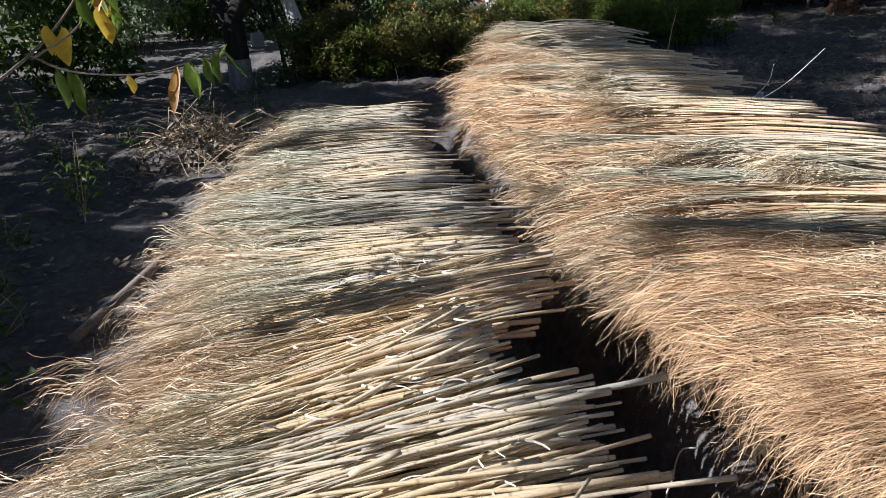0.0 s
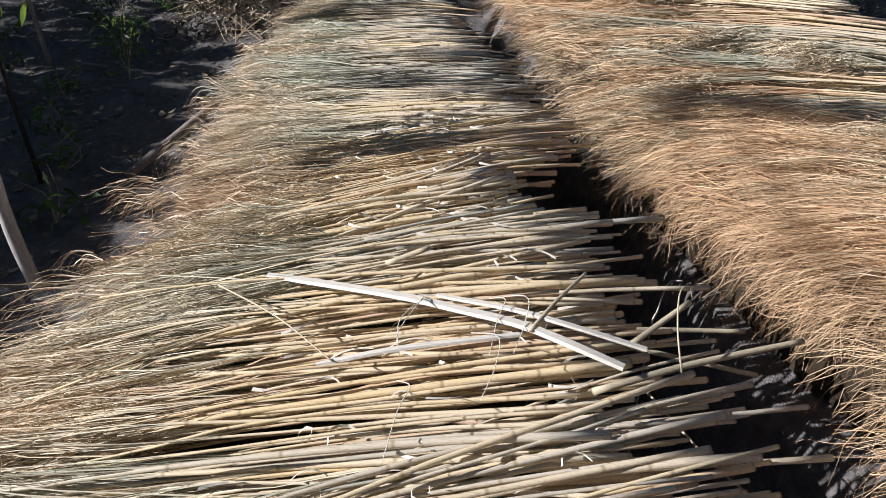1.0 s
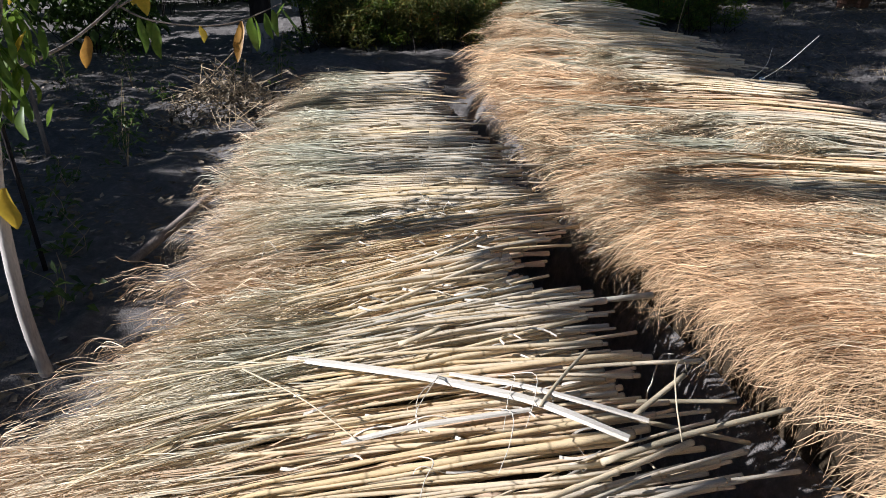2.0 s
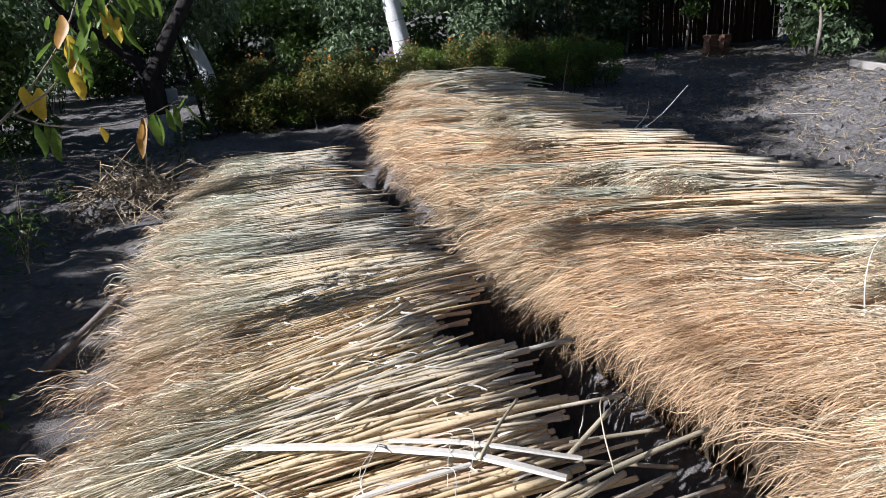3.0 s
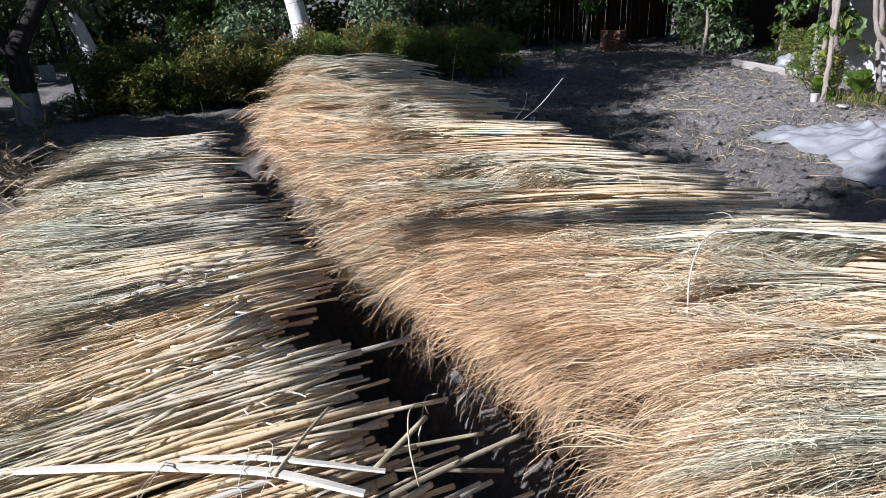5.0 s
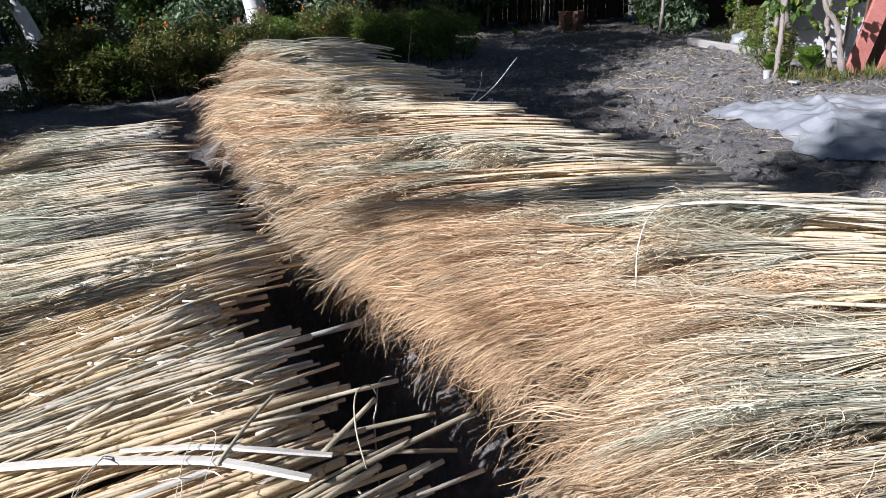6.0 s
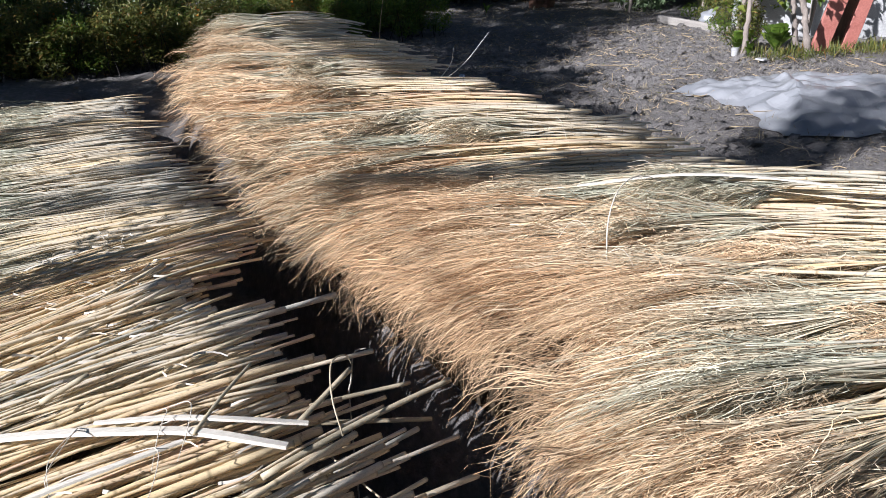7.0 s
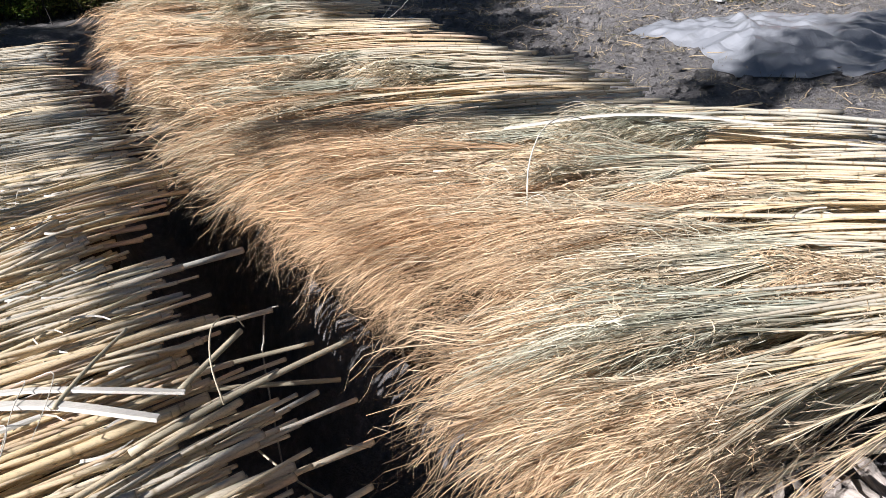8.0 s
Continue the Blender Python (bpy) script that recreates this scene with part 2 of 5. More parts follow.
def leaves(centres, length, width, droop=0.3, gen=None, upright=0.0, fold=0.25):
    """Folded pointed leaves at the centres: four triangles each."""
    g = gen or rng
    c = np.asarray(centres, float)
    n = len(c)
    az = g.uniform(0, 2 * np.pi, n)
    pitch = g.normal(-droop, 0.5, n) + upright
    d = np.stack([np.cos(az) * np.cos(pitch), np.sin(az) * np.cos(pitch), np.sin(pitch)], 1)
    s = np.cross(d, [0, 0, 1.0])
    s /= np.linalg.norm(s, axis=1)[:, None] + 1e-9
    roll = g.normal(0, 0.6, n)
    nrm = np.cross(s, d)
    s, nrm = s * np.cos(roll)[:, None] + nrm * np.sin(roll)[:, None], nrm * np.cos(roll)[:, None] - s * np.sin(roll)[:, None]
    L = length * g.uniform(0.6, 1.25, n)[:, None]
    W = width * g.uniform(0.7, 1.2, n)[:, None]
    bend = -0.18 * L * np.array([0, 0, 1.0])
    v = np.stack([c, c + d * L * 0.45 + s * W * 0.5 + nrm * W * fold, c + d * L * 0.5, c + d * L * 0.45 - s * W * 0.5 + nrm * W * fold, c + d * L + bend], 1)
    base = (np.arange(n) * 5)[:, None]
    f = np.concatenate([base + np.array([0, 2, 1]), base + np.array([0, 3, 2]), base + np.array([1, 2, 4]), base + np.array([2, 3, 4])])
    return v.reshape(-1, 3), f


def value_noise(x, y, seed, cell):
    """Smooth noise on a grid of cells, -1 to 1."""
    gx, gy = x / cell, y / cell
    ix, iy = np.floor(gx).astype(np.int64), np.floor(gy).astype(np.int64)
    fx, fy = gx - ix, gy - iy
    fx, fy = fx * fx * (3 - 2 * fx), fy * fy * (3 - 2 * fy)

    def h(a, b):
        k = (a * 374761393 + b * 668265263 + seed * 974634541) & 0x7FFFFFFF
        k = ((k ^ (k >> 13)) * 1274126177) & 0x7FFFFFFF
        return ((k ^ (k >> 16)) & 0xFFFF) / 32767.5 - 1

    return (h(ix, iy) * (1 - fx) + h(ix + 1, iy) * fx) * (1 - fy) + (h(ix, iy + 1) * (1 - fx) + h(ix + 1, iy + 1) * fx) * fy


# ---- ground ----
def ground_height(x, y):
    x, y = np.asarray(x, float), np.asarray(y, float)
    near = np.clip(1.5 - np.hypot(x - 2, y - 5) / 25, 0, 1)
    h = 0.03 * value_noise(x, y, 1, 1.3) + 0.022 * value_noise(x, y, 2, 0.37) + 0.030 * value_noise(x, y, 3, 0.15) + 0.014 * value_noise(x, y, 5, 0.08)
    # the gap between the two rows, sunk as an added furrow to darken it
    mid = np.interp(y, [-0.6, 0.5, 1.0, 1.5, 2.0, 3.0, 4.1, 5.4, 6.2], [0.74, 0.72, 0.68, 0.50, 0.40, 0.22, -0.08, -0.28, -0.40])
    ends = np.clip((y + 0.1) / 0.35, 0, 1) * np.clip((6.2 - y) / 0.7, 0, 1)
    return h * near - 0.52 * ends * np.clip(1.6 - np.abs(x - mid - 0.05) / 0.175, 0, 1)


def build_ground():
    gx = np.concatenate([-3.6 - np.geomspace(0.1, 160, 40)[::-1], np.arange(-3.6, 8.2, 0.045), 8.2 + np.geomspace(0.1, 160, 40)])
    gy = np.concatenate([-1.0 - np.geomspace(0.1, 160, 40)[::-1], np.arange(-1.0, 9.0, 0.045), np.arange(9.0, 17.0, 0.12), 17 + np.geomspace(0.15, 160, 40)])
    X, Y = np.meshgrid(gx, gy)
    Z = ground_height(X, Y)
    v = np.stack([X, Y, Z], 2).reshape(-1, 3)
    nx, ny = len(gx), len(gy)
    i = (np.arange(ny - 1)[:, None] * nx + np.arange(nx - 1)[None]).ravel()
    f = np.stack([i, i + 1, i + nx + 1, i + nx], 1)
    ob = mesh_object("ground", v, f, SOIL, smooth=True)
    tagged(ob, "bare dark garden soil, dug over and cloddy", "ground", kind="structure")


build_ground()


# ---- the two rows of drying broomcorn ----
class Row:
    """A row of sheaves lying crosswise: edges, height and lie of the stems along y. side +1: butts toward +x."""

    def __init__(self, ys, tuft, butt, high, lie):
        self.ys, self.tuft_x, self.butt_x, self.high, self.lie = ys, tuft, butt, high, lie

    slanted = False

    def at(self, y):
        """Tip and butt edge, height and lie of the stems whose middle is at y."""
        tuft, butt, high, lie = [float(np.interp(y, self.ys, a)) for a in (self.tuft_x, self.butt_x, self.high, self.lie)]
        if self.slanted:
            dy = math.tan(radians(lie)) * 0.5 * (butt - tuft)
            tuft, butt = float(np.interp(y - dy, self.ys, self.tuft_x)), float(np.interp(y + dy, self.ys, self.butt_x))
        return [tuft, butt, high, lie]


LEFT = Row([0.1, 0.7, 1.1, 1.45, 1.75, 2.3, 3.0, 4.1, 5.4],
           [-1.14, -1.08, -1.02, -0.95, -1.00, -1.17, -1.33, -1.46, -1.60],
           [0.60, 0.61, 0.46, 0.30, 0.31, 0.39, 0.20, -0.12, -0.37],
           [0.42, 0.42, 0.42, 0.41, 0.40, 0.35, 0.30, 0.27, 0.27],
           [15, 18, 22, 23, 17, 10, 4, -3, -7])
RIGHT = Row([0.45, 0.75, 0.95, 1.2, 1.6, 2.05, 2.7, 3.2, 4.2, 5.4, 6.6, 7.8],
            [0.74, 0.76, 0.84, 0.75, 0.60, 0.47, 0.32, 0.19, -0.05, -0.17, -0.12, 0.04],
            [2.58, 2.62, 2.62, 2.60, 2.54, 2.46, 2.34, 2.24, 1.98, 1.84, 1.70, 1.50],
            [0.48, 0.52, 0.54, 0.52, 0.52, 0.49, 0.47, 0.46, 0.48, 0.52, 0.57, 0.60],
            [4, -5, -11, -15, -14, -11, -9, -8, -9, -10, -8, -4])
RIGHT.slanted = True


ACROSS = [-0.3, -0.05, 0.10, 0.30, 0.62, 0.84, 0.95, 1.01, 1.07, 1.2]
LEFT.shape = [0.92, 0.98, 1.02, 1.02, 0.95, 0.82, 0.71, 0.60, 0.46, 0.25]
RIGHT.shape = [0.72, 0.84, 0.93, 1.0, 1.0, 0.98, 0.93, 0.86, 0.74, 0.50]


def profile(row, p):
    """How high the heap stands across its width: 0 at the butts, 1 at the tips of the brush."""
    return np.interp(p, ACROSS, row.shape)


def stalk_mesh(path, r0, r1, tone, sides=6):
    n = len(path)
    t = np.linspace(0, 1, n)
    rad = r0 + (r1 - r0) * t
    rad = rad * (1 + 0.10 * np.cos(t * 2 * np.pi * 7.7) ** 8)
    v, f = tube(path, rad, sides)
    uv = np.stack([np.repeat(t * 0.8, sides), np.full(n * sides, tone)], 1)
    return v, f, uv


def ribbons(P, U, V, width, off, gen):
    """Thin tapering ribbons along the paths P: vertices, faces and uv."""
    num, w = P.shape[:2]
    ang = gen.uniform(0, np.pi, num)
    tt = np.linspace(0, 1, w)[None]
    sv = np.stack([np.sin(ang) * 0.3, np.cos(ang), np.sin(ang)], 1)[:, None] * (width * (1.0 - 0.5 * tt) * 0.5)[..., None]
    verts = np.stack([P - off - sv, P - off + sv], 2).reshape(-1, 3)
    base = (np.arange(num)[:, None] * w + np.arange(w - 1)[None]).ravel() * 2
    faces = np.stack([base, base + 1, base + 3, base + 2], 1)
    uv = np.repeat(np.stack([U, V[:, None] * np.ones_like(U)], 2)[:, :, None], 2, 2).reshape(-1, 2)
    return verts, faces, uv


def sheaf(row, y0, y1, count, fibres, sprays, tone, brush_mat, reach, from_s, stem_len, label, gen, lift=0.0, width=0.0019, spread=0.035, fringe=500, inset=0.0, thick=1.0, hollow=0.17, scallop=0.10, turn=3.5, top=False, clumped=3, locks=3, flakes=0, pull=None, under=1.0, hang=1.0):
    """One armful: single stalks, and their brush as locks of fibres. top: a thin armful lying on the others."""
    yc = 0.5 * (y0 + y1)
    tx, bx, hh, lie = row.at(yc)
    thing = empty("broomcorn_sheaf", (0.5 * (tx + bx), yc, 0.0))
    off = np.array(thing.location)
    bits = []
    bow = gen.normal(0, 0.03)
    own_lie = gen.normal(0, turn)
    if pull is None:
        pull = gen.normal(0.0, 0.05)
    sweep = gen.normal(-0.03, 0.05)
    # the brush of an armful parts into clumps
    nc = 1 if top else clumped
    c_mid = (np.arange(nc) + 0.5 + gen.uniform(-0.2, 0.2, nc)) / nc
    c_end, c_tone, c_high = gen.normal(0, 0.06, nc), gen.normal(0, 0.16, nc), gen.normal(0, 0.06, nc)
    c_turn = gen.normal(0, 0.05, nc)
    for i in range(count):
        q = (i + gen.uniform(0, 1)) / count
        ym = y0 + (y1 - y0) * q + gen.normal(0, 0.012 if top else 0.025)
        txi, bxi, h, lie = row.at(ym)
        k = gen.uniform(0.92, 1.04) if top else 1.0 - 0.85 * gen.uniform(0, 1) ** 2.1
        edge = abs(2 * q - 1) ** 2.4
        c = int(np.argmin(np.abs(c_mid - q)))
        qc = float(np.clip((q - c_mid[c]) * nc * 2, -1, 1))
        L = stem_len * gen.uniform(0.90, 1.04) * (0.84 + 0.16 * min(k, 1))
        back = 0.03 + abs(gen.normal(0, 0.06)) + gen.uniform(0, reach) * (1.1 - 0.4 * k) + 0.30 * max(0, 0.9 - k) + pull
        if gen.uniform() < 0.09:
            out = gen.uniform(0.04, 0.18)
            back, L = back - out, L - out
        L = min(L, bxi - back - txi + gen.uniform(-0.10, 0.03) * (0.4 + 0.6 * k)) - scallop * edge * gen.uniform(0.5, 1.2) - c_end[c] - 0.06 * abs(qc) ** 2 - 0.42 * max(0, 0.8 - k) * under
        wild = gen.uniform() < 0.15 and k > 0.6
        a = radians(lie + own_lie + gen.normal(0, 9.0 if wild else 3.2) + (q - 0.5) * gen.uniform(0, 10))
        xb = bxi - back
        mid = 0.5 * (txi + bxi)
        n = 15
        s = np.linspace(0, 1, n)
        x = xb - s * L * math.cos(a)
        y = ym + (x - mid) * math.tan(a) + bow * np.sin(s * np.pi) + gen.normal(0, 0.012) * np.sin(s * 2 * np.pi + gen.uniform(0, 6))
        tip = np.maximum(s - from_s, 0) / (1 - from_s)
        y = y + (sweep + c_turn[c] + gen.normal(0, 0.025) - 0.55 * (q - c_mid[c]) * (y1 - y0) * (0 if top else 1)) * tip ** 1.4
        p = (bxi - x) / (bxi - txi)
        hump = 1.0 - hollow * abs(2 * q - 1) ** 2.2 * (0.55 + 0.75 * tip) + lift + (c_high[c] - 0.21 * abs(qc) ** 2.5) * tip ** 0.7
        z = h * profile(row, p) * hump * (0.36 + 0.64 * k) + gen.normal(0, 0.006)
        z = z + gen.normal(0, 0.012) * np.sin(s * 5 + gen.uniform(0, 6)) + gen.normal(0.0, 0.022) * tip ** 1.5
        if wild:
            z = z + 0.014
        z = np.maximum(z, 0.035)
        path = np.stack([x, y, z], 1)
        tone_i = float(np.clip(tone + c_tone[c] + gen.normal(0, 0.10 if top else 0.17), 0.01, 0.99))
        sp = np.linspace(0, 0.74, 10)
        sub = np.stack([np.interp(sp, s, path[:, c]) for c in range(3)], 1) - off
        r0 = min((0.0030 + gen.gamma(2.0, 0.0010)) * thick, 0.0092)
        v, f, uv = stalk_mesh(sub, r0, r0 * 0.32, tone_i)
        mesh_object("stalk", v, f, STALK, thing, smooth=True, uv=uv)
        # the brush: a few locks of fibres that bend together
        lk = gen.integers(0, locks, fibres)
        t = np.linspace(0, 1, 9)[None]
        s0 = gen.uniform(from_s - 0.08, from_s + 0.18, fibres)
        lock_end = gen.uniform(0.86, 1.02, locks)
        s1 = np.minimum(lock_end[lk] - np.abs(gen.normal(0, 0.07, fibres)), 1.02)
        S = s0[:, None] + (s1 - s0)[:, None] * t
        fx, fy, fz = (np.interp(S, s, path[:, c]) for c in range(3))
        fx = fx - np.maximum(S - 1, 0) * L
        lat = (gen.normal(0, spread, locks)[lk] + gen.normal(0, spread * 0.28, fibres))[:, None] * t ** 1.25
        curl = np.maximum(t - 0.25, 0)
        amp = (gen.uniform(0.006, 0.034, locks)[lk] + gen.uniform(0, 0.012, fibres))[:, None] * curl
        fr = (gen.uniform(5, 15, locks)[lk] + gen.normal(0, 1.2, fibres))[:, None]
        ph = (gen.uniform(0, 6.28, locks)[lk] + gen.normal(0, 0.5, fibres))[:, None]
        fy = fy + lat + amp * np.sin(fr * t + ph)
        fx = fx + amp * 0.6 * np.sin(fr * 0.8 * t + ph * 1.7)
        up = (gen.normal(0.012, 0.030, locks)[lk] + gen.normal(0, 0.009, fibres))[:, None] * t + amp * 0.8 * np.cos(fr * t * 1.1 + ph)
        sag = gen.uniform(0.01, 0.08, locks)[lk][:, None] * np.maximum(t - 0.55, 0) ** 1.5 * 2.2
        fz = np.maximum(fz + up - sag, 0.012)
        lock_tone = np.clip(tone_i + gen.normal(0, 0.16, locks), 0.01, 0.99)
        bits.append(ribbons(np.stack([fx, fy, fz], 2), np.clip((S - from_s) / (1 - from_s), 0, 1), np.clip(lock_tone[lk] + gen.normal(0, 0.04, fibres), 0.01, 0.99), width, off, gen))
        # short crinkled seed sprays toward the tips of the locks
        at = gen.integers(0, fibres, sprays)
        tt = gen.uniform(0.42, 1.0, sprays)
        j = np.minimum((tt * 8).astype(int), 7)
        root = np.stack([fx[at, j], fy[at, j], fz[at, j]], 1)
        t2 = np.linspace(0, 1, 6)[None]
        yaw = np.pi + a + gen.normal(0, 0.55, sprays)
        ln = gen.uniform(0.02, 0.065, sprays)
        ya = yaw[:, None] + gen.normal(0, 1.2, sprays)[:, None] * t2 + 0.9 * np.sin(gen.uniform(4, 11, sprays)[:, None] * t2 + gen.uniform(0, 6.28, sprays)[:, None])
        pc = gen.normal(0.2, 0.40, sprays)[:, None] - 0.9 * t2 + 0.5 * np.sin(gen.uniform(4, 10, sprays)[:, None] * t2)
        step = (ln / 5)[:, None]
        P = root[:, None] + np.cumsum(np.stack([np.cos(ya) * np.cos(pc) * step, np.sin(ya) * np.cos(pc) * step, np.sin(pc) * step], 2), 1)
        P[:, :, 2] = np.maximum(P[:, :, 2], 0.012)
        bits.append(ribbons(P, np.clip(S[at, j][:, None] + 0.15 * t2 - from_s, 0, 1 - from_s) / (1 - from_s), np.clip(lock_tone[lk[at]] + 0.10, 0.01, 0.99), width * 0.75, off, gen))
    # ragged fringe down the end of the heap, in tufts
    nt = max(2, fringe // 14)
    of = gen.integers(0, nt, fringe)
    yr = (gen.uniform(y0 - 0.02, y1 + 0.02, nt))[of] + gen.normal(0, 0.010, fringe)
    rows_ = np.array([row.at(v_) for v_ in yr])
    ye = yr + np.tan(np.radians(rows_[:, 3] + own_lie)) * 0.5 * (rows_[:, 0] - rows_[:, 1]) + sweep * 0.7
    hz = np.clip((gen.uniform(0.80 if top else 0.28, 0.97, nt) ** 0.8)[of] + gen.normal(0, 0.03, fringe), 0.05, 1)
    rim = np.abs(2 * np.clip((yr - y0) / (y1 - y0), 0, 1) - 1) ** 2.4
    root = np.stack([rows_[:, 0] + gen.uniform(0.10, 0.40, nt)[of] + 0.34 * (1 - hz) + scallop * rim, ye, rows_[:, 2] * hz * (1 + lift - hollow * rim) * 0.93], 1)
    t = np.linspace(0, 1, 8)[None]
    ln = gen.uniform(0.12, 0.34, fringe) * (0.5 + 0.5 * hz) * hang
    ya = np.pi + (gen.normal(0, 0.35, nt)[of] + gen.normal(0, 0.12, fringe))[:, None] + (gen.normal(0, 0.6, nt)[of] + gen.normal(0, 0.25, fringe))[:, None] * t + 0.6 * np.sin(gen.uniform(4, 11, nt)[of][:, None] * t + gen.uniform(0, 6.28, nt)[of][:, None] + gen.normal(0, 0.4, fringe)[:, None]) * t
    pc = (gen.normal(0.0, 0.22, nt)[of] + gen.normal(0, 0.08, fringe))[:, None] - (gen.uniform(0.1, 1.5, nt)[of] + gen.normal(0, 0.15, fringe))[:, None] * t + 0.4 * np.sin(gen.uniform(4, 10, nt)[of][:, None] * t) * t
    step = (ln / 7)[:, None]
    P = root[:, None] + np.cumsum(np.stack([np.cos(ya) * np.cos(pc) * step, np.sin(ya) * np.cos(pc) * step, np.sin(pc) * step], 2), 1)
    P[:, :, 2] = np.maximum(P[:, :, 2], 0.012)
    vv = np.clip(tone + gen.normal(0.04, 0.15, nt)[of] + gen.normal(0, 0.05, fringe), 0.01, 0.99)
    bits.append(ribbons(P, 0.7 + 0.3 * t * np.ones((fringe, 1)), vv, width, off, gen))
    o = np.cumsum([0] + [len(b_[0]) for b_ in bits])
    brush = mesh_object("brush", np.concatenate([b_[0] for b_ in bits]), np.concatenate([b_[1] + o_ for b_, o_ in zip(bits, o)]), brush_mat, thing, uv=np.concatenate([b_[2] for b_ in bits]))
    tagged(brush, "fine curly golden-brown seed brush", kind="stuff")
    # papery leaf sheaths peeling from the stalks
    if flakes:
        ym = gen.uniform(y0, y1, flakes)
        ed = np.array([row.at(v_) for v_ in ym])
        pp = gen.uniform(0.14, 0.48, flakes)
        x = ed[:, 1] - (ed[:, 1] - ed[:, 0]) * pp
        t = np.linspace(-0.5, 0.5, 6)[None]
        a = np.radians(ed[:, 3] + gen.normal(0, 14, flakes))[:, None] + gen.normal(0, 0.9, flakes)[:, None] * t
        ln = gen.uniform(0.03, 0.10, flakes)[:, None]
        z = ed[:, 2] * profile(row, pp) * (1 + lift) + gen.uniform(-0.004, 0.008, flakes)
        P = np.stack([x[:, None] + np.cos(a) * ln * t, (ym + (x - 0.5 * (ed[:, 0] + ed[:, 1])) * np.tan(np.radians(ed[:, 3])))[:, None] + np.sin(a) * ln * t, z[:, None] + -gen.uniform(0.0, 0.03, flakes)[:, None] * t ** 2 + gen.normal(0, 0.012, flakes)[:, None] * t], 2)
        v, f, uv = ribbons(P, 0.05 + 0 * t * np.ones((flakes, 1)), gen.uniform(0.2, 0.6, flakes), 0.0065, off, gen)
        tagged(mesh_object("sheath_litter", v, f, SPLIT, thing, "papery bleached leaf sheaths on the stalks"), kind="stuff")
    # the packed inside: a filler sheet whose dark colour stands for shade
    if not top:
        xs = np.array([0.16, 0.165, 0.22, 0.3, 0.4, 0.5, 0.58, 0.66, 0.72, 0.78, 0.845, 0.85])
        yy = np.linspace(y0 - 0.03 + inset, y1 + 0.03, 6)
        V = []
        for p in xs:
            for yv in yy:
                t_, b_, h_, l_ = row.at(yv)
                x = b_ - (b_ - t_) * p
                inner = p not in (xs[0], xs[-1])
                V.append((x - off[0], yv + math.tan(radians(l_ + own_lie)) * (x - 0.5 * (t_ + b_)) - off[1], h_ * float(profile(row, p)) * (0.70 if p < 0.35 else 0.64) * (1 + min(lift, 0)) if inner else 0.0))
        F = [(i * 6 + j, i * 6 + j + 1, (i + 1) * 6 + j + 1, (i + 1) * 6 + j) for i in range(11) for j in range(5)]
        mesh_object("shade_core", np.array(V), F, CORE_SHADE, thing, "straw filler inside the heap, coloured dark for the shade there", True)
    tagged(thing, label, "broomcorn", kind="")
    return thing


def tone_word(tone):
    return "grey-green" if tone < 0.28 else "pale straw" if tone < 0.45 else "golden" if tone < 0.7 else "rusty"


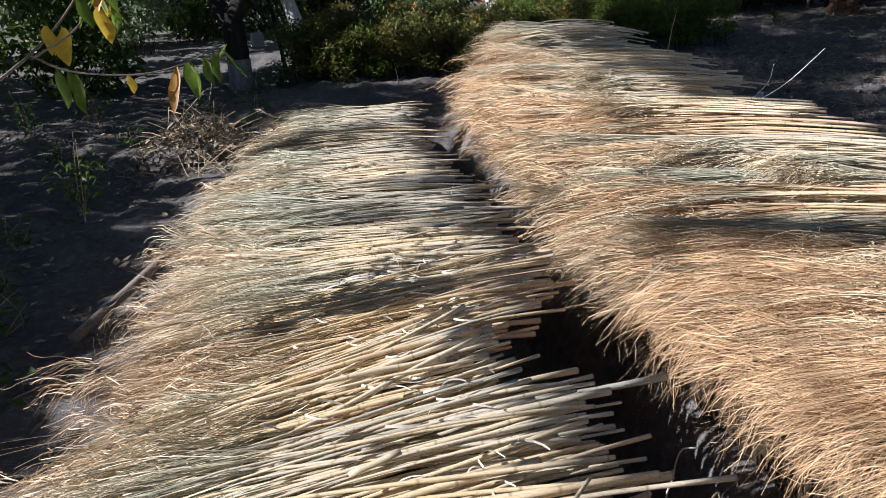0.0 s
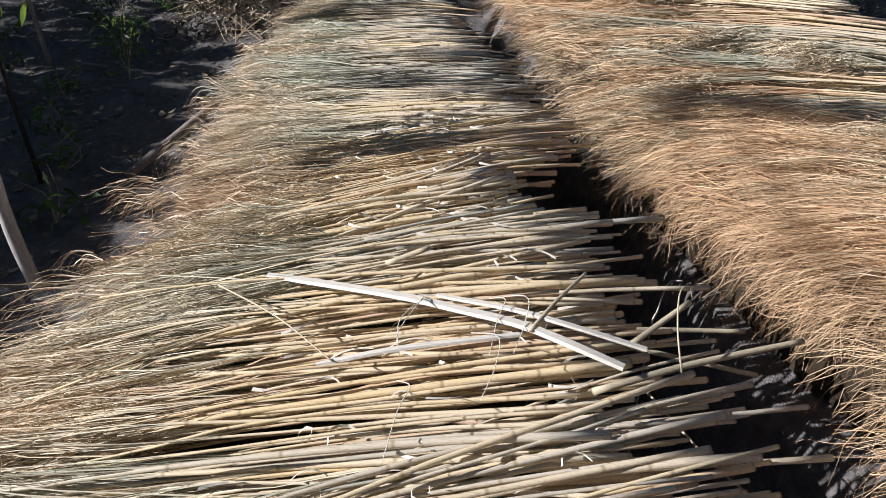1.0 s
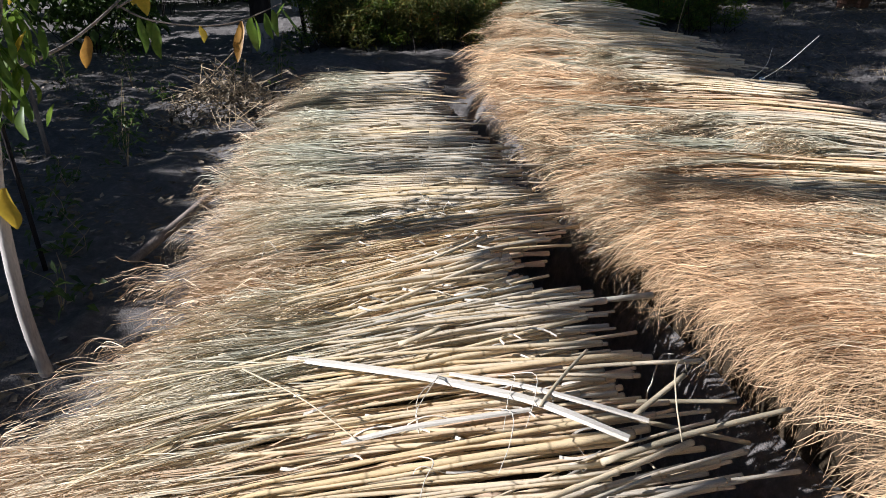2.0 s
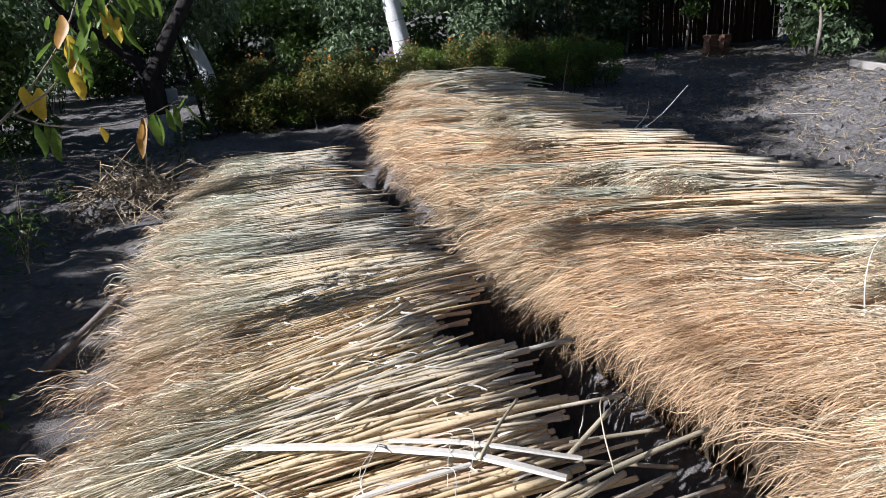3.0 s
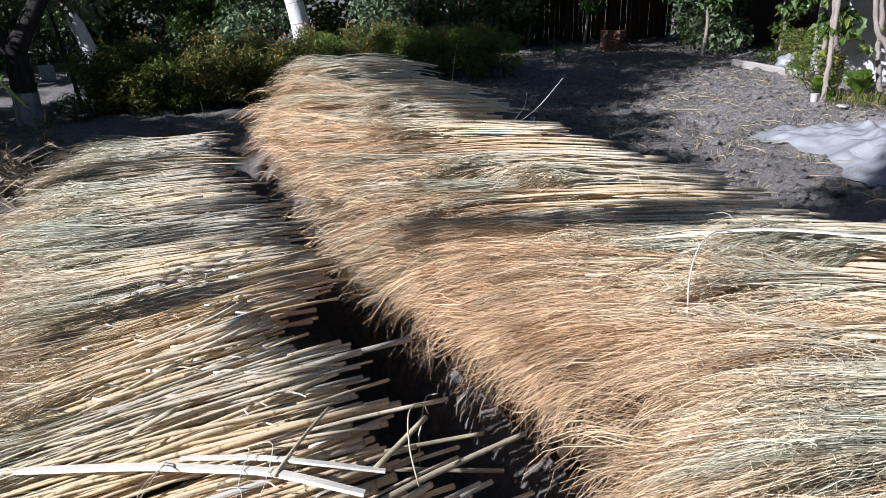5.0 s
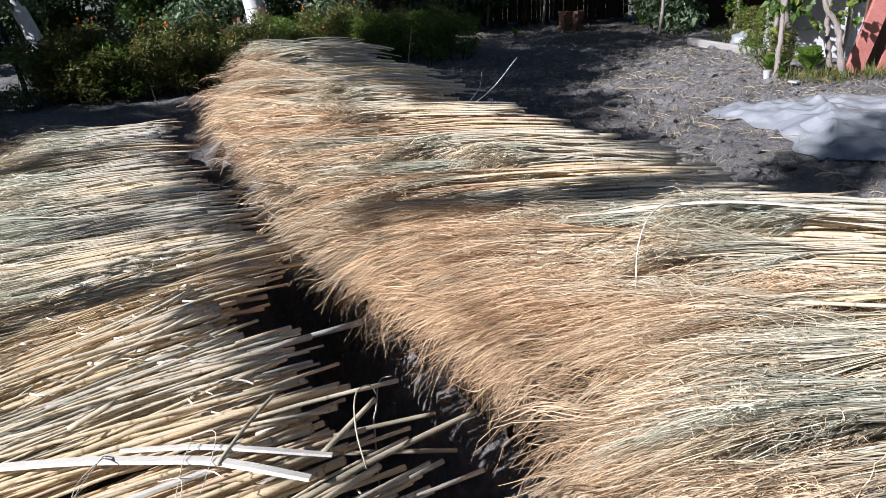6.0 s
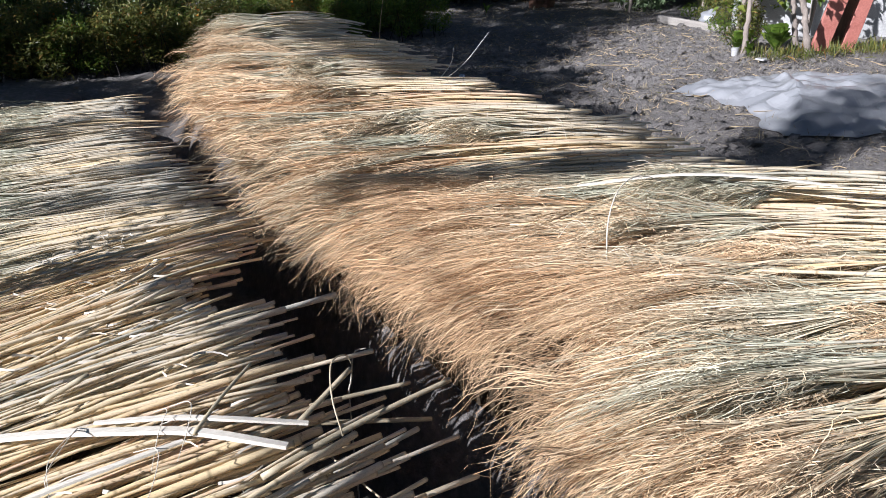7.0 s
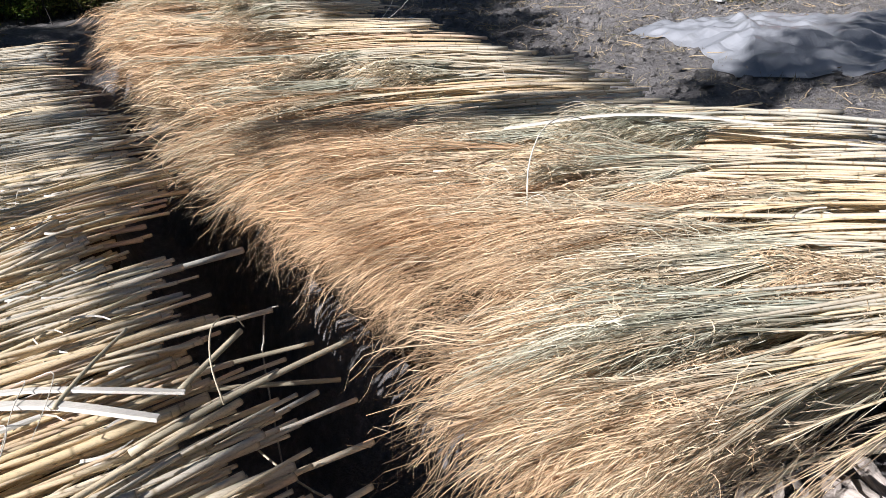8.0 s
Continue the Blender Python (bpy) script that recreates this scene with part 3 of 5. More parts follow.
def build_rows():
    gen = np.random.default_rng(21)
    # tone and height of each armful, from grey-green to rusty
    left = [(0.54, 0.0), (0.50, -0.03), (0.60, 0.03), (0.64, 0.0), (0.66, 0.01), (0.40, 0.0), (0.24, -0.02), (0.24, -0.01), (0.56, 0.05), (0.50, -0.02), (0.30, -0.05), (0.46, 0.04), (0.36, 0.0), (0.26, 0.02)]
    ys = np.linspace(0.1, 5.45, len(left) + 1)
    for i, (tone, lift) in enumerate(left):
        near = ys[i] < 2.2
        ob = sheaf(LEFT, ys[i], ys[i + 1], 170 if near else 100, 18, 10 if near else 8, tone, BRUSH_PALE, 0.24, 0.52, 1.64,
                   tone_word(tone) + " broomcorn sheaf lying in the lower drying row", gen, lift, 0.0024 if near else 0.0034, 0.030, fringe=640 if near else 420, thick=1.0 if near else 0.98, hollow=0.13, scallop=0.10, hang=0.62, flakes=40 if near else 0)
        ob["group"] = "sheaves of the lower row"
    lifts = [0.0, 0.02, 0.0, -0.03, 0.02, -0.05, 0.01, -0.05, 0.04]
    right = [0.58, 0.66, 0.80, 0.72, 0.62, 0.18, 0.66, 0.30, 0.45, 0.62, 0.70, 0.42, 0.64, 0.50, 0.58, 0.34, 0.26, 0.28]
    ys = np.concatenate([np.linspace(0.50, 3.0, 9), np.linspace(3.0, 7.75, 11)[1:]])
    for i, tone in enumerate(right):
        near = ys[i] < 2.2
        ob = sheaf(RIGHT, ys[i], ys[i + 1], 80 if near else 68, 38 if near else 26, 34 if near else 20, tone, BRUSH_RUST, 0.46, 0.55, 1.98 if ys[i] < 3 else 1.84,
                   tone_word(tone) + " broomcorn sheaf with bushy brush in the taller drying row", gen, lifts[i] if i < len(lifts) else gen.normal(0.0, 0.05), 0.0019 if ys[i] < 1.3 else 0.0022 if near else 0.0036, 0.042, fringe=1100 if near else 760, inset=0.16 if i == 0 else 0.0, thick=1.3, hollow=0.30, scallop=0.16, turn=3.5, clumped=4, flakes=16 if near else 0, locks=4)
        ob["group"] = "sheaves of the taller row"
    # thin armfuls thrown on top of the taller row: tip, lie, length, tone, half width
    for x, y, lie, length, tone, half in [(1.27, 1.12, -17, 1.35, 0.36, 0.075), (0.90, 0.93, -16, 1.65, 0.36, 0.04), (0.84, 0.72, -10, 1.6, 0.26, 0.03), (1.05, 1.37, -14, 1.5, 0.20, 0.06), (0.74, 0.56, 0, 1.6, 0.58, 0.05),
                                          (0.95, 1.78, -12, 1.6, 0.58, 0.08), (1.30, 0.66, -12, 1.2, 0.50, 0.06), (0.62, 3.15, -9, 1.5, 0.52, 0.09), (1.0, 2.75, -8, 1.3, 0.16, 0.10), (0.42, 4.0, -9, 1.5, 0.62, 0.10), (0.55, 4.75, -9, 1.3, 0.2, 0.10), (0.20, 5.6, -9, 1.6, 0.5, 0.12),
                                          (1.35, 1.62, -13, 1.25, 0.44, 0.07)]:
        yc = y + math.tan(radians(lie)) * length / 2
        h = float(np.interp(y, RIGHT.ys, RIGHT.high)) + 0.035
        row = Row([yc - 1, yc + 1], [x] * 2, [x + length] * 2, [h] * 2, [lie] * 2)
        row.shape = [0.84, 0.92, 0.96, 0.99, 1.02, 1.03, 1.01, 0.99, 0.95, 0.88]
        near = y < 2.2
        ob = sheaf(row, yc - half, yc + half, 26 if near else 18, 40 if near else 26, 16 if near else 10, tone, BRUSH_RUST, 0.22, 0.62, length * 1.02, tone_word(tone) + " thin armful of broomcorn lying on the taller row",
                   gen, 0.0, 0.0020 if near else 0.0034, 0.022, fringe=90, thick=1.1, hollow=0.06, scallop=0.12, turn=1.5, top=True, pull=0.0)
        ob["group"] = "sheaves of the taller row"


build_rows()


# ---- trees ----
def limb(path, r0, r1, sides=8, n=14, rough=0.0):
    p = smooth_path(path, n)
    rad = np.linspace(r0, r1, n) * (1 + rough * np.sin(np.arange(n) * 2.3))
    return tube(p, rad, sides)


def clumps(spots, gen):
    """Points scattered in several flattened clumps: (centre, radius, count)."""
    out = []
    for c, r, n in spots:
        d = gen.normal(0, 1, (n, 3))
        d /= np.linalg.norm(d, axis=1)[:, None]
        rr = gen.uniform(0.15, 1, n) ** 0.5
        out.append(np.array(c) + d * rr[:, None] * np.array([r, r, r * 0.7]))
    return np.concatenate(out)


def tree(name, label, base, trunk_path, r0, r1, branches, spots, leaf, size, bark, gen, lime=None, lime_h=0.0):
    t = empty(name, base)
    v, f = limb(trunk_path, r0, r1, 10, 18, 0.04)
    mesh_object("trunk", v, f, bark, t, smooth=True)
    if lime:
        p = smooth_path(trunk_path, 30)
        k = p[:, 2] <= lime_h
        rad = np.linspace(r0, r1, 30)[k] + 0.006
        v, f = tube(p[k], rad, 10, False)
        mesh_object("limewash", v, f, lime, t, "white lime coat on the trunk", True)
    for b in branches:
        v, f = limb(b[0], b[1], b[2], 7, 12, 0.05)
        mesh_object("branch", v, f, bark, t, smooth=True)
    if spots:
        v, f = leaves(clumps(spots, gen), size[0], size[1], 0.5, gen)
        tagged(mesh_object("crown", v, f, leaf, t), kind="stuff")
    tagged(t, label, "tree")
    return t


g = np.random.default_rng(5)
# dark forked fruit tree behind the lower row
tree("fruit_tree", "dark forked fruit tree with faint limewash at the foot", (-2.75, 8.1, 0),
     [(0, 0, -0.05), (0.02, 0, 0.4), (0.0, 0.02, 0.85)], 0.13, 0.12,
     [([(0, 0, 0.75), (-0.35, 0.1, 1.15), (-1.1, 0.2, 1.6), (-1.6, 0.2, 2.2)], 0.10, 0.04),
      ([(0, 0, 0.75), (0.3, 0.0, 1.2), (0.75, 0.1, 1.9), (1.1, 0.2, 2.6)], 0.11, 0.05),
      ([(-0.5, 0.1, 1.25), (-0.6, -0.4, 1.5), (-0.7, -0.9, 1.9)], 0.05, 0.02)],
     [((-1.4, 0.2, 1.9), 1.1, 2200), ((-0.2, 0.8, 1.9), 0.9, 1600), ((1.0, 0.6, 2.4), 0.9, 900), ((-2.2, -0.5, 1.4), 0.7, 900), ((0.3, 1.0, 1.5), 0.6, 900)],
     LEAF_DARK, (0.12, 0.06), BARK, g, OLDLIME, 0.36)
# two whitewashed trees farther back
tree("fruit_tree", "leaning fruit tree with a whitewashed trunk", (-3.65, 14.2, 0),
     [(0, 0, -0.05), (-0.12, 0, 0.5), (-0.30, 0, 1.05), (-0.42, 0, 1.4)], 0.14, 0.10,
     [([(-0.3, 0, 1.05), (-0.7, 0, 1.35), (-1.4, 0.1, 1.7)], 0.07, 0.03), ([(-0.4, 0, 1.3), (0.2, 0.2, 2.0), (0.8, 0.2, 2.6)], 0.08, 0.03)],
     [((-1.0, 0.6, 2.1), 1.2, 1500), ((0.7, 0.4, 2.4), 1.1, 1300)], LEAF_DARK, (0.11, 0.05), GREYBARK, g, LIME, 1.15)
tree("fruit_tree", "fruit tree with a whitewashed trunk among dark leaves", (0.22, 14.0, 0),
     [(0, 0, -0.05), (-0.05, 0, 0.7), (-0.18, 0, 1.4), (-0.25, 0, 2.0)], 0.19, 0.15,
     [([(-0.2, 0, 1.5), (0.5, 0.1, 2.0), (1.2, 0.1, 2.4)], 0.09, 0.04), ([(-0.2, 0, 1.7), (-1.0, 0.2, 2.2)], 0.08, 0.03)],
     [((0.9, 0.3, 1.75), 0.8, 1500), ((-0.9, 0.6, 1.8), 0.9, 1500), ((1.9, 0.5, 1.5), 0.8, 1600), ((0.2, 0.8, 2.6), 1.2, 1200)], LEAF_DARK, (0.12, 0.055), GREYBARK, g, LIME, 1.6)
# vines and a young tree that hang over the back of the garden
for bx_, by_, h_ in ((7.0, 8.3, 1.35), (7.7, 7.8, 1.5), (4.3, 15.2, 1.5), (6.4, 15.3, 1.5), (7.6, 12.3, 1.6), (9.0, 12.0, 1.4), (5.3, 16.0, 1.7)):
    tree("grape_vine", "leafy grape vine hanging over dark boards", (bx_, by_, 0), [(0, 0, -0.05), (0.05, 0, 0.6), (-0.05, 0.02, 1.2), (0, 0, 1.9)], 0.035, 0.025, [],
         [((-0.2, -0.1, h_), 0.5, 420), ((0.35, 0, h_ + 0.25), 0.55, 420), ((0.1, -0.15, h_ - 0.55), 0.28, 110), ((0, 0.1, h_ + 0.6), 0.8, 500)], LEAF_MID, (0.13, 0.11), GREYBARK, g)

def shade_spot(x, y, z, h, bx=-5.6, by=-3.4):
    """The place at height h, seen from a trunk's foot, whose shadow falls on (x, y, z)."""
    k = (h - z) / toward.z
    return (x + toward.x * k - bx, y + toward.y * k - by, h)


# tall walnuts at the side that shade the garden
tree("walnut_tree", "tall walnut tree beside the garden", (-6.4, 3.0, 0),
     [(0, 0, -0.1), (0.05, 0, 1.2), (0.0, 0.1, 2.4)], 0.20, 0.16,
     [([(0, 0, 2.2), (1.0, 1.4, 4.2), (1.6, 2.0, 6.2)], 0.12, 0.04), ([(0, 0, 2.0), (-0.3, -0.6, 3.2), (-0.6, -0.8, 4.4)], 0.11, 0.04), ([(0, 0, 1.8), (-0.6, 1.4, 2.8)], 0.09, 0.04)],
     [(shade_spot(x, y, 0, h, -6.4, 3.0), r, n) for x, y, h, r, n in [
         (-4.3, 4.3, 3.0, 1.3, 1700), (-4.9, 6.4, 3.0, 1.5, 900), (-5.0, 2.2, 3.0, 1.3, 1300), (-2.62, 2.2, 2.6, 0.55, 520), (-2.72, 3.2, 2.6, 0.6, 560),
         (-2.95, 4.5, 2.7, 0.65, 600), (-3.1, 5.8, 2.8, 0.7, 600), (-3.2, 7.0, 3.0, 0.8, 640), (-2.35, 1.3, 2.5, 0.5, 420), (-2.0, 1.7, 2.4, 0.34, 260), (-2.08, 2.5, 2.4, 0.34, 260), (-2.2, 3.3, 2.4, 0.36, 260), (-1.95, 0.8, 2.4, 0.34, 240), (-1.98, 1.25, 2.4, 0.34, 300), (-1.25, 1.3, 2.4, 0.16, 100), (-1.28, 1.65, 2.4, 0.16, 100), (-1.3, 2.0, 2.4, 0.16, 100), (-1.4, 2.4, 2.4, 0.16, 100), (-1.5, 2.9, 2.4, 0.18, 100), (-1.62, 3.4, 2.4, 0.2, 120), (-1.48, 1.3, 2.4, 0.17, 110), (-1.47, 1.7, 2.4, 0.17, 110), (-1.5, 2.15, 2.4, 0.17, 110), (-1.58, 2.6, 2.4, 0.18, 110), (-1.64, 0.95, 2.4, 0.2, 130), (-1.66, 1.4, 2.4, 0.2, 130), (-1.66, 1.85, 2.4, 0.2, 130), (-1.7, 2.3, 2.4, 0.21, 130), (-1.8, 2.75, 2.4, 0.22, 130), (-2.0, 2.1, 2.4, 0.36, 300), (-2.12, 2.9, 2.4, 0.38, 320), (-2.25, 3.75, 2.45, 0.4, 320), (-2.4, 4.4, 2.5, 0.42, 320), (-1.5, 6.9, 4.5, 0.6, 700), (-0.5, 6.9, 4.6, 0.5, 500), (3.2, 9.0, 6.2, 1.3, 1300), (3.6, 10.6, 6.0, 1.4, 1400)]]
     + [(shade_spot(x, y, 0, h, -6.4, 3.0), r, n) for x, y, h, r, n in [(-1.4, 6.5, 4.5, 0.75, 1000), (-2.0, 7.6, 4.5, 0.8, 1000), (-0.8, 7.5, 4.8, 0.7, 800), (-0.75, 6.3, 4.6, 0.42, 380), (5.6, 13.4, 6.8, 1.3, 1300), (7.4, 11.2, 6.8, 1.1, 900), (7.4, 13.4, 7.0, 1.3, 1300), (6.2, 14.6, 6.8, 1.0, 1100), (4.6, 13.0, 6.8, 0.9, 800), (6.6, 12.6, 6.8, 0.8, 700), (8.2, 15.2, 6.8, 1.0, 900), (4.2, 9.6, 6.4, 0.8, 750), (5.5, 10.7, 6.6, 0.8, 750), (3.9, 8.1, 6.3, 0.5, 380), (2.75, 4.7, 5.8, 0.42, 420), (2.7, 5.6, 6.0, 0.55, 620), (2.5, 6.5, 6.0, 0.6, 700), (3.3, 6.3, 6.1, 0.5, 420), (2.9, 7.4, 6.2, 0.85, 1150), (3.6, 8.6, 6.4, 1.0, 1150),
                                                                    (3.2, 10.2, 6.2, 1.0, 1000), (5.0, 9.6, 6.6, 0.8, 620), (4.8, 11.4, 6.6, 1.3, 1500), (6.4, 12.0, 6.8, 1.2, 1300), (2.6, 5.2, 6.0, 0.35, 110)]],
     LEAF_MID, (0.16, 0.075), GREYBARK, g)
spots = [(shade_spot(x, y, z, h), r, n) for x, y, z, h, r, n in [
    (0.85, 2.22, 0.5, 4.8, 0.17, 110), (1.25, 2.12, 0.5, 4.9, 0.17, 130), (1.70, 2.08, 0.48, 5.0, 0.18, 140), (2.45, 2.45, 0.1, 5.2, 0.24, 150), (3.30, 3.15, 0, 5.4, 0.36, 300),
    (4.0, 3.55, 0, 5.5, 0.42, 340), (4.9, 3.70, 0, 5.6, 0.55, 520), (5.9, 3.8, 0, 5.8, 0.65, 640), (6.0, 4.45, 0.1, 5.8, 0.42, 330), (6.9, 4.6, 0.1, 5.9, 0.5, 420), (0.0, 3.35, 0.3, 5.0, 0.22, 60), (-0.6, 4.6, 0.3, 5.2, 0.34, 110), (0.12, 2.75, 0.3, 4.9, 0.15, 44), (-0.3, 2.9, 0.3, 4.9, 0.13, 36)]]
chain = [s_[0] for s_ in spots[:8]]
tree("walnut_tree", "walnut tree with thin spreading limbs", (-5.6, -3.4, 0),
     [(0, 0, -0.1), (0.0, 0, 1.5), (-0.1, 0.1, 3.0), (-0.2, 0.8, 4.4)], 0.15, 0.03,
     [([(-0.2, 0.8, 4.4)] + chain, 0.014, 0.006), ([(-0.2, 0.8, 4.4), spots[12][0], spots[10][0], spots[11][0]], 0.012, 0.006)],
     spots + [((-1.2, -0.5, 4.0), 1.3, 900)], LEAF_MID, (0.13, 0.06), GREYBARK, g)

# young peach tree beside the lower row, with a long bare branch
def peach():
    gp = np.random.default_rng(11)
    t = empty("young_peach_tree", (-1.26, 1.50, 0))
    trunk = [(0, 0, -0.05), (-0.01, -0.02, 0.25), (0.015, -0.03, 0.58), (0.06, -0.03, 0.84), (0.06, -0.02, 1.1), (0.05, 0.0, 1.7)]
    v, f = limb(trunk, 0.022, 0.013, 9, 22, 0.03)
    mesh_object("trunk", v, f, YOUNGBARK, t, smooth=True)
    twigs = [([(0.05, -0.03, 0.93), (0.06, 0.18, 0.96), (0.07, 0.42, 1.0), (0.06, 0.80, 1.11), (0.20, 0.90, 1.30), (0.28, 1.0, 1.5)], 0.006, 0.003),
             ([(0.05, 0.72, 1.07), (0.16, 0.72, 1.02), (0.34, 0.73, 1.0), (0.46, 0.80, 1.01), (0.58, 0.92, 1.06)], 0.004, 0.002),
             ([(0.05, -0.03, 0.9), (0.12, 0.05, 1.15), (0.16, 0.10, 1.5)], 0.008, 0.003),
             ([(0.05, -0.03, 1.0), (-0.05, 0.3, 1.2), (-0.1, 0.4, 1.5)], 0.008, 0.003),
             ([(0.08, 0.04, 1.15), (0.10, 0.02, 1.02), (0.08, 0.0, 0.88)], 0.004, 0.0015),
             ([(0.06, 0.70, 1.06), (0.18, 0.78, 1.14), (0.30, 0.80, 1.28), (0.44, 0.82, 1.42), (0.60, 0.86, 1.50)], 0.004, 0.002)]
    boughs = []
    for p, a, b in twigs:
        v, f = limb(p, a, b, 6, 16)
        boughs.append(mesh_object("branch", v, f, GREYBARK, t, smooth=True))
    # hanging narrow leaves

    def hang(at, length, width, yaw, tilt, material, bough):
        n = 8
        s = np.linspace(0, 1, n)
        wd = width * np.sin(np.pi * np.clip(s * 0.94 + 0.05, 0, 1)) ** 0.8
        z = -length * s * math.cos(tilt)
        out = length * (s ** 0.8) * math.sin(tilt) + length * gp.normal(0, 0.22) * s * s
        dx, dy = math.cos(yaw), math.sin(yaw)
        c = np.stack([at[0] + out * dx, at[1] + out * dy, at[2] + z], 1)
        side = np.array([-dy, dx, 0])
        nrm = np.array([dx, dy, 0])
        c = c + side * (length * gp.normal(0, 0.14) * s * s)[:, None] + side * (0.10 * width * np.sin(s * 7 + gp.uniform(0, 6)))[:, None]
        V = np.concatenate([c - side * wd[:, None] / 2 + nrm * wd[:, None] * 0.2, c, c + side * wd[:, None] / 2 + nrm * wd[:, None] * 0.2])
        F = []
        for k in range(n - 1):
            F += [(k, k + 1, n + k + 1, n + k), (n + k, n + k + 1, 2 * n + k + 1, 2 * n + k)]
        mesh_object("leaf", V, F, material, bough, smooth=True)

    for at, ln, wd, m in [((0.46, 0.80, 1.01), 0.12, 0.030, LEAF_ORANGE), ((0.34, 0.73, 1.0), 0.05, 0.022, LEAF_YELLOW), ((0.11, 0.82, 1.14), 0.10, 0.042, LEAF_YELLOW),
                          ((0.07, 0.80, 1.15), 0.08, 0.035, LEAF_YELLOW), ((0.22, 0.90, 1.31), 0.13, 0.05, LEAF_YELLOW), ((0.08, 0.45, 1.0), 0.09, 0.03, LEAF_ORANGE),
                          ((0.05, -0.04, 0.66), 0.11, 0.042, LEAF_YELLOW), ((0.03, -0.05, 0.76), 0.07, 0.035, LEAF_YELLOW), ((0.22, 0.90, 1.38), 0.10, 0.04, LEAF_ORANGE)]:
        hang(at, ln * 1.15, wd * 1.25, gp.uniform(4.6, 5.7), gp.uniform(0.05, 0.3), m, boughs[1 if at[0] > 0.3 else 0])
    for at in [(0.50, 0.83, 1.02), (0.53, 0.86, 1.03), (0.55, 0.89, 1.04), (0.57, 0.91, 1.05), (0.59, 0.93, 1.06), (0.49, 0.83, 1.02), (0.15, 0.72, 1.02), (0.12, 0.72, 1.03), (0.18, 0.72, 1.01)]:
        hang(at, gp.uniform(0.09, 0.14), gp.uniform(0.028, 0.04), gp.uniform(0, 6.28), gp.uniform(0.1, 0.5), LEAF_PEACH, boughs[1])
    for at, ln, wd, m in [((0.27, 0.79, 1.27), 0.085, 0.036, LEAF_ORANGE), ((0.26, 0.79, 1.20), 0.115, 0.045, LEAF_YELLOW), ((0.41, 0.81, 1.40), 0.11, 0.042, LEAF_YELLOW), ((0.44, 0.81, 1.36), 0.09, 0.03, LEAF_YELLOW), ((0.30, 0.80, 1.25), 0.09, 0.03, LEAF_YELLOW)]:
        hang(at, ln, wd, gp.uniform(4.6, 5.7), gp.uniform(0.05, 0.3), m, boughs[5])
    for k in range(34):
        p = smooth_path(twigs[5][0], 20)[gp.integers(7, 20)] + gp.normal(0, 0.035, 3)
        hang(p, gp.uniform(0.08, 0.13), gp.uniform(0.026, 0.04), gp.uniform(0, 6.28), gp.uniform(0.1, 0.6), LEAF_PEACH, boughs[5])
    for k in range(220):
        which = gp.choice([0, 2, 2, 3, 3, 4, 4])
        b = twigs[which][0]
        p = smooth_path(b, 20)[gp.integers(2, 20)] + gp.normal(0, 0.045, 3)
        if (p[1] > 0.30 and p[2] < 1.15) or (which in (2, 3) and p[2] > 1.22):
            continue
        hang(p, gp.uniform(0.055, 0.115), gp.uniform(0.018, 0.030), gp.uniform(0, 6.28), gp.uniform(0.1, 0.9), LEAF_YELLOW if gp.uniform() < 0.06 else LEAF_PEACH, boughs[which])
    tagged(t, "young peach tree with hanging green and yellow leaves", "tree")


peach()


# ---- bushes, flower bed, weeds ----
def bush(name, label, category, at, spots, leaf, size, stems, gen, group="", upright=0.0, flower=None):
    t = empty(name, at)
    pieces = []
    for k in range(stems):
        c, r, _ = spots[k % len(spots)]
        tip = np.array(c) + gen.normal(0, 0.5, 3) * r
        foot = np.array([c[0] * 0.5 + gen.normal(0, 0.05), c[1] * 0.5 + gen.normal(0, 0.05), -0.02])
        pieces.append(limb([foot, foot * 0.4 + tip * 0.6 + gen.normal(0, 0.03, 3), tip], 0.006, 0.002, 5, 6))
    v, f = join(pieces)
    tagged(mesh_object("stem_tangle", v, f, BARK, t), kind="stuff")
    v, f = leaves(clumps(spots, gen), size[0], size[1], 0.2, gen, upright)
    tagged(mesh_object("foliage", v, f, leaf, t), kind="stuff")
    if flower:
        top = [(c, r, max(2, n // 90)) for c, r, n in spots]
        pts = clumps(top, gen) + np.array([0, 0, 0.12])
        v, f = leaves(pts, 0.04, 0.05, -0.3, gen)
        tagged(mesh_object("blossom", v, f, FLOWER, t, "small orange flowers"), kind="stuff")
    tagged(t, label, category, group)
    return t


gb = np.random.default_rng(31)
kinds = []
for k in range(5):
    h = 0.38 + 0.05 * k
    spots = [((gb.normal(0, 0.10), gb.normal(0, 0.10), h * z), 0.21 - 0.03 * z, int(260 - 60 * z)) for z in (0.35, 0.65, 0.95, 1.15)]
    kinds.append(bush("herb_plant", "bushy yellow-green garden herb in the flower bed", "plant", (-1.9 + 0.3 * k, 8.4, 0), spots, (LEAF_HERB, LEAF_HERB, LEAF_PEACH)[k % 3], (0.075, 0.020), 5, gb, "flower bed", 0.6, FLOWER if k == 4 else None))
for k in range(74):
    u = gb.uniform(0, 1)
    x = -2.2 + 2.4 * u + gb.normal(0, 0.1)
    y = 8.2 + gb.uniform(0, 2.2) + 0.9 * u * 0.5
    copy_thing(kinds[gb.integers(0, 5)], pose(x, y, 0, 0, 0, gb.uniform(0, 360)))
for k in range(58):
    x = 0.2 + gb.uniform(0, 3.2)
    y = 10.4 + gb.uniform(0, 2.2) - 0.1 * x
    copy_thing(kinds[(2, 2, 0, 4)[gb.integers(0, 4)]], pose(x, y, 0, 0, 0, gb.uniform(0, 360)))

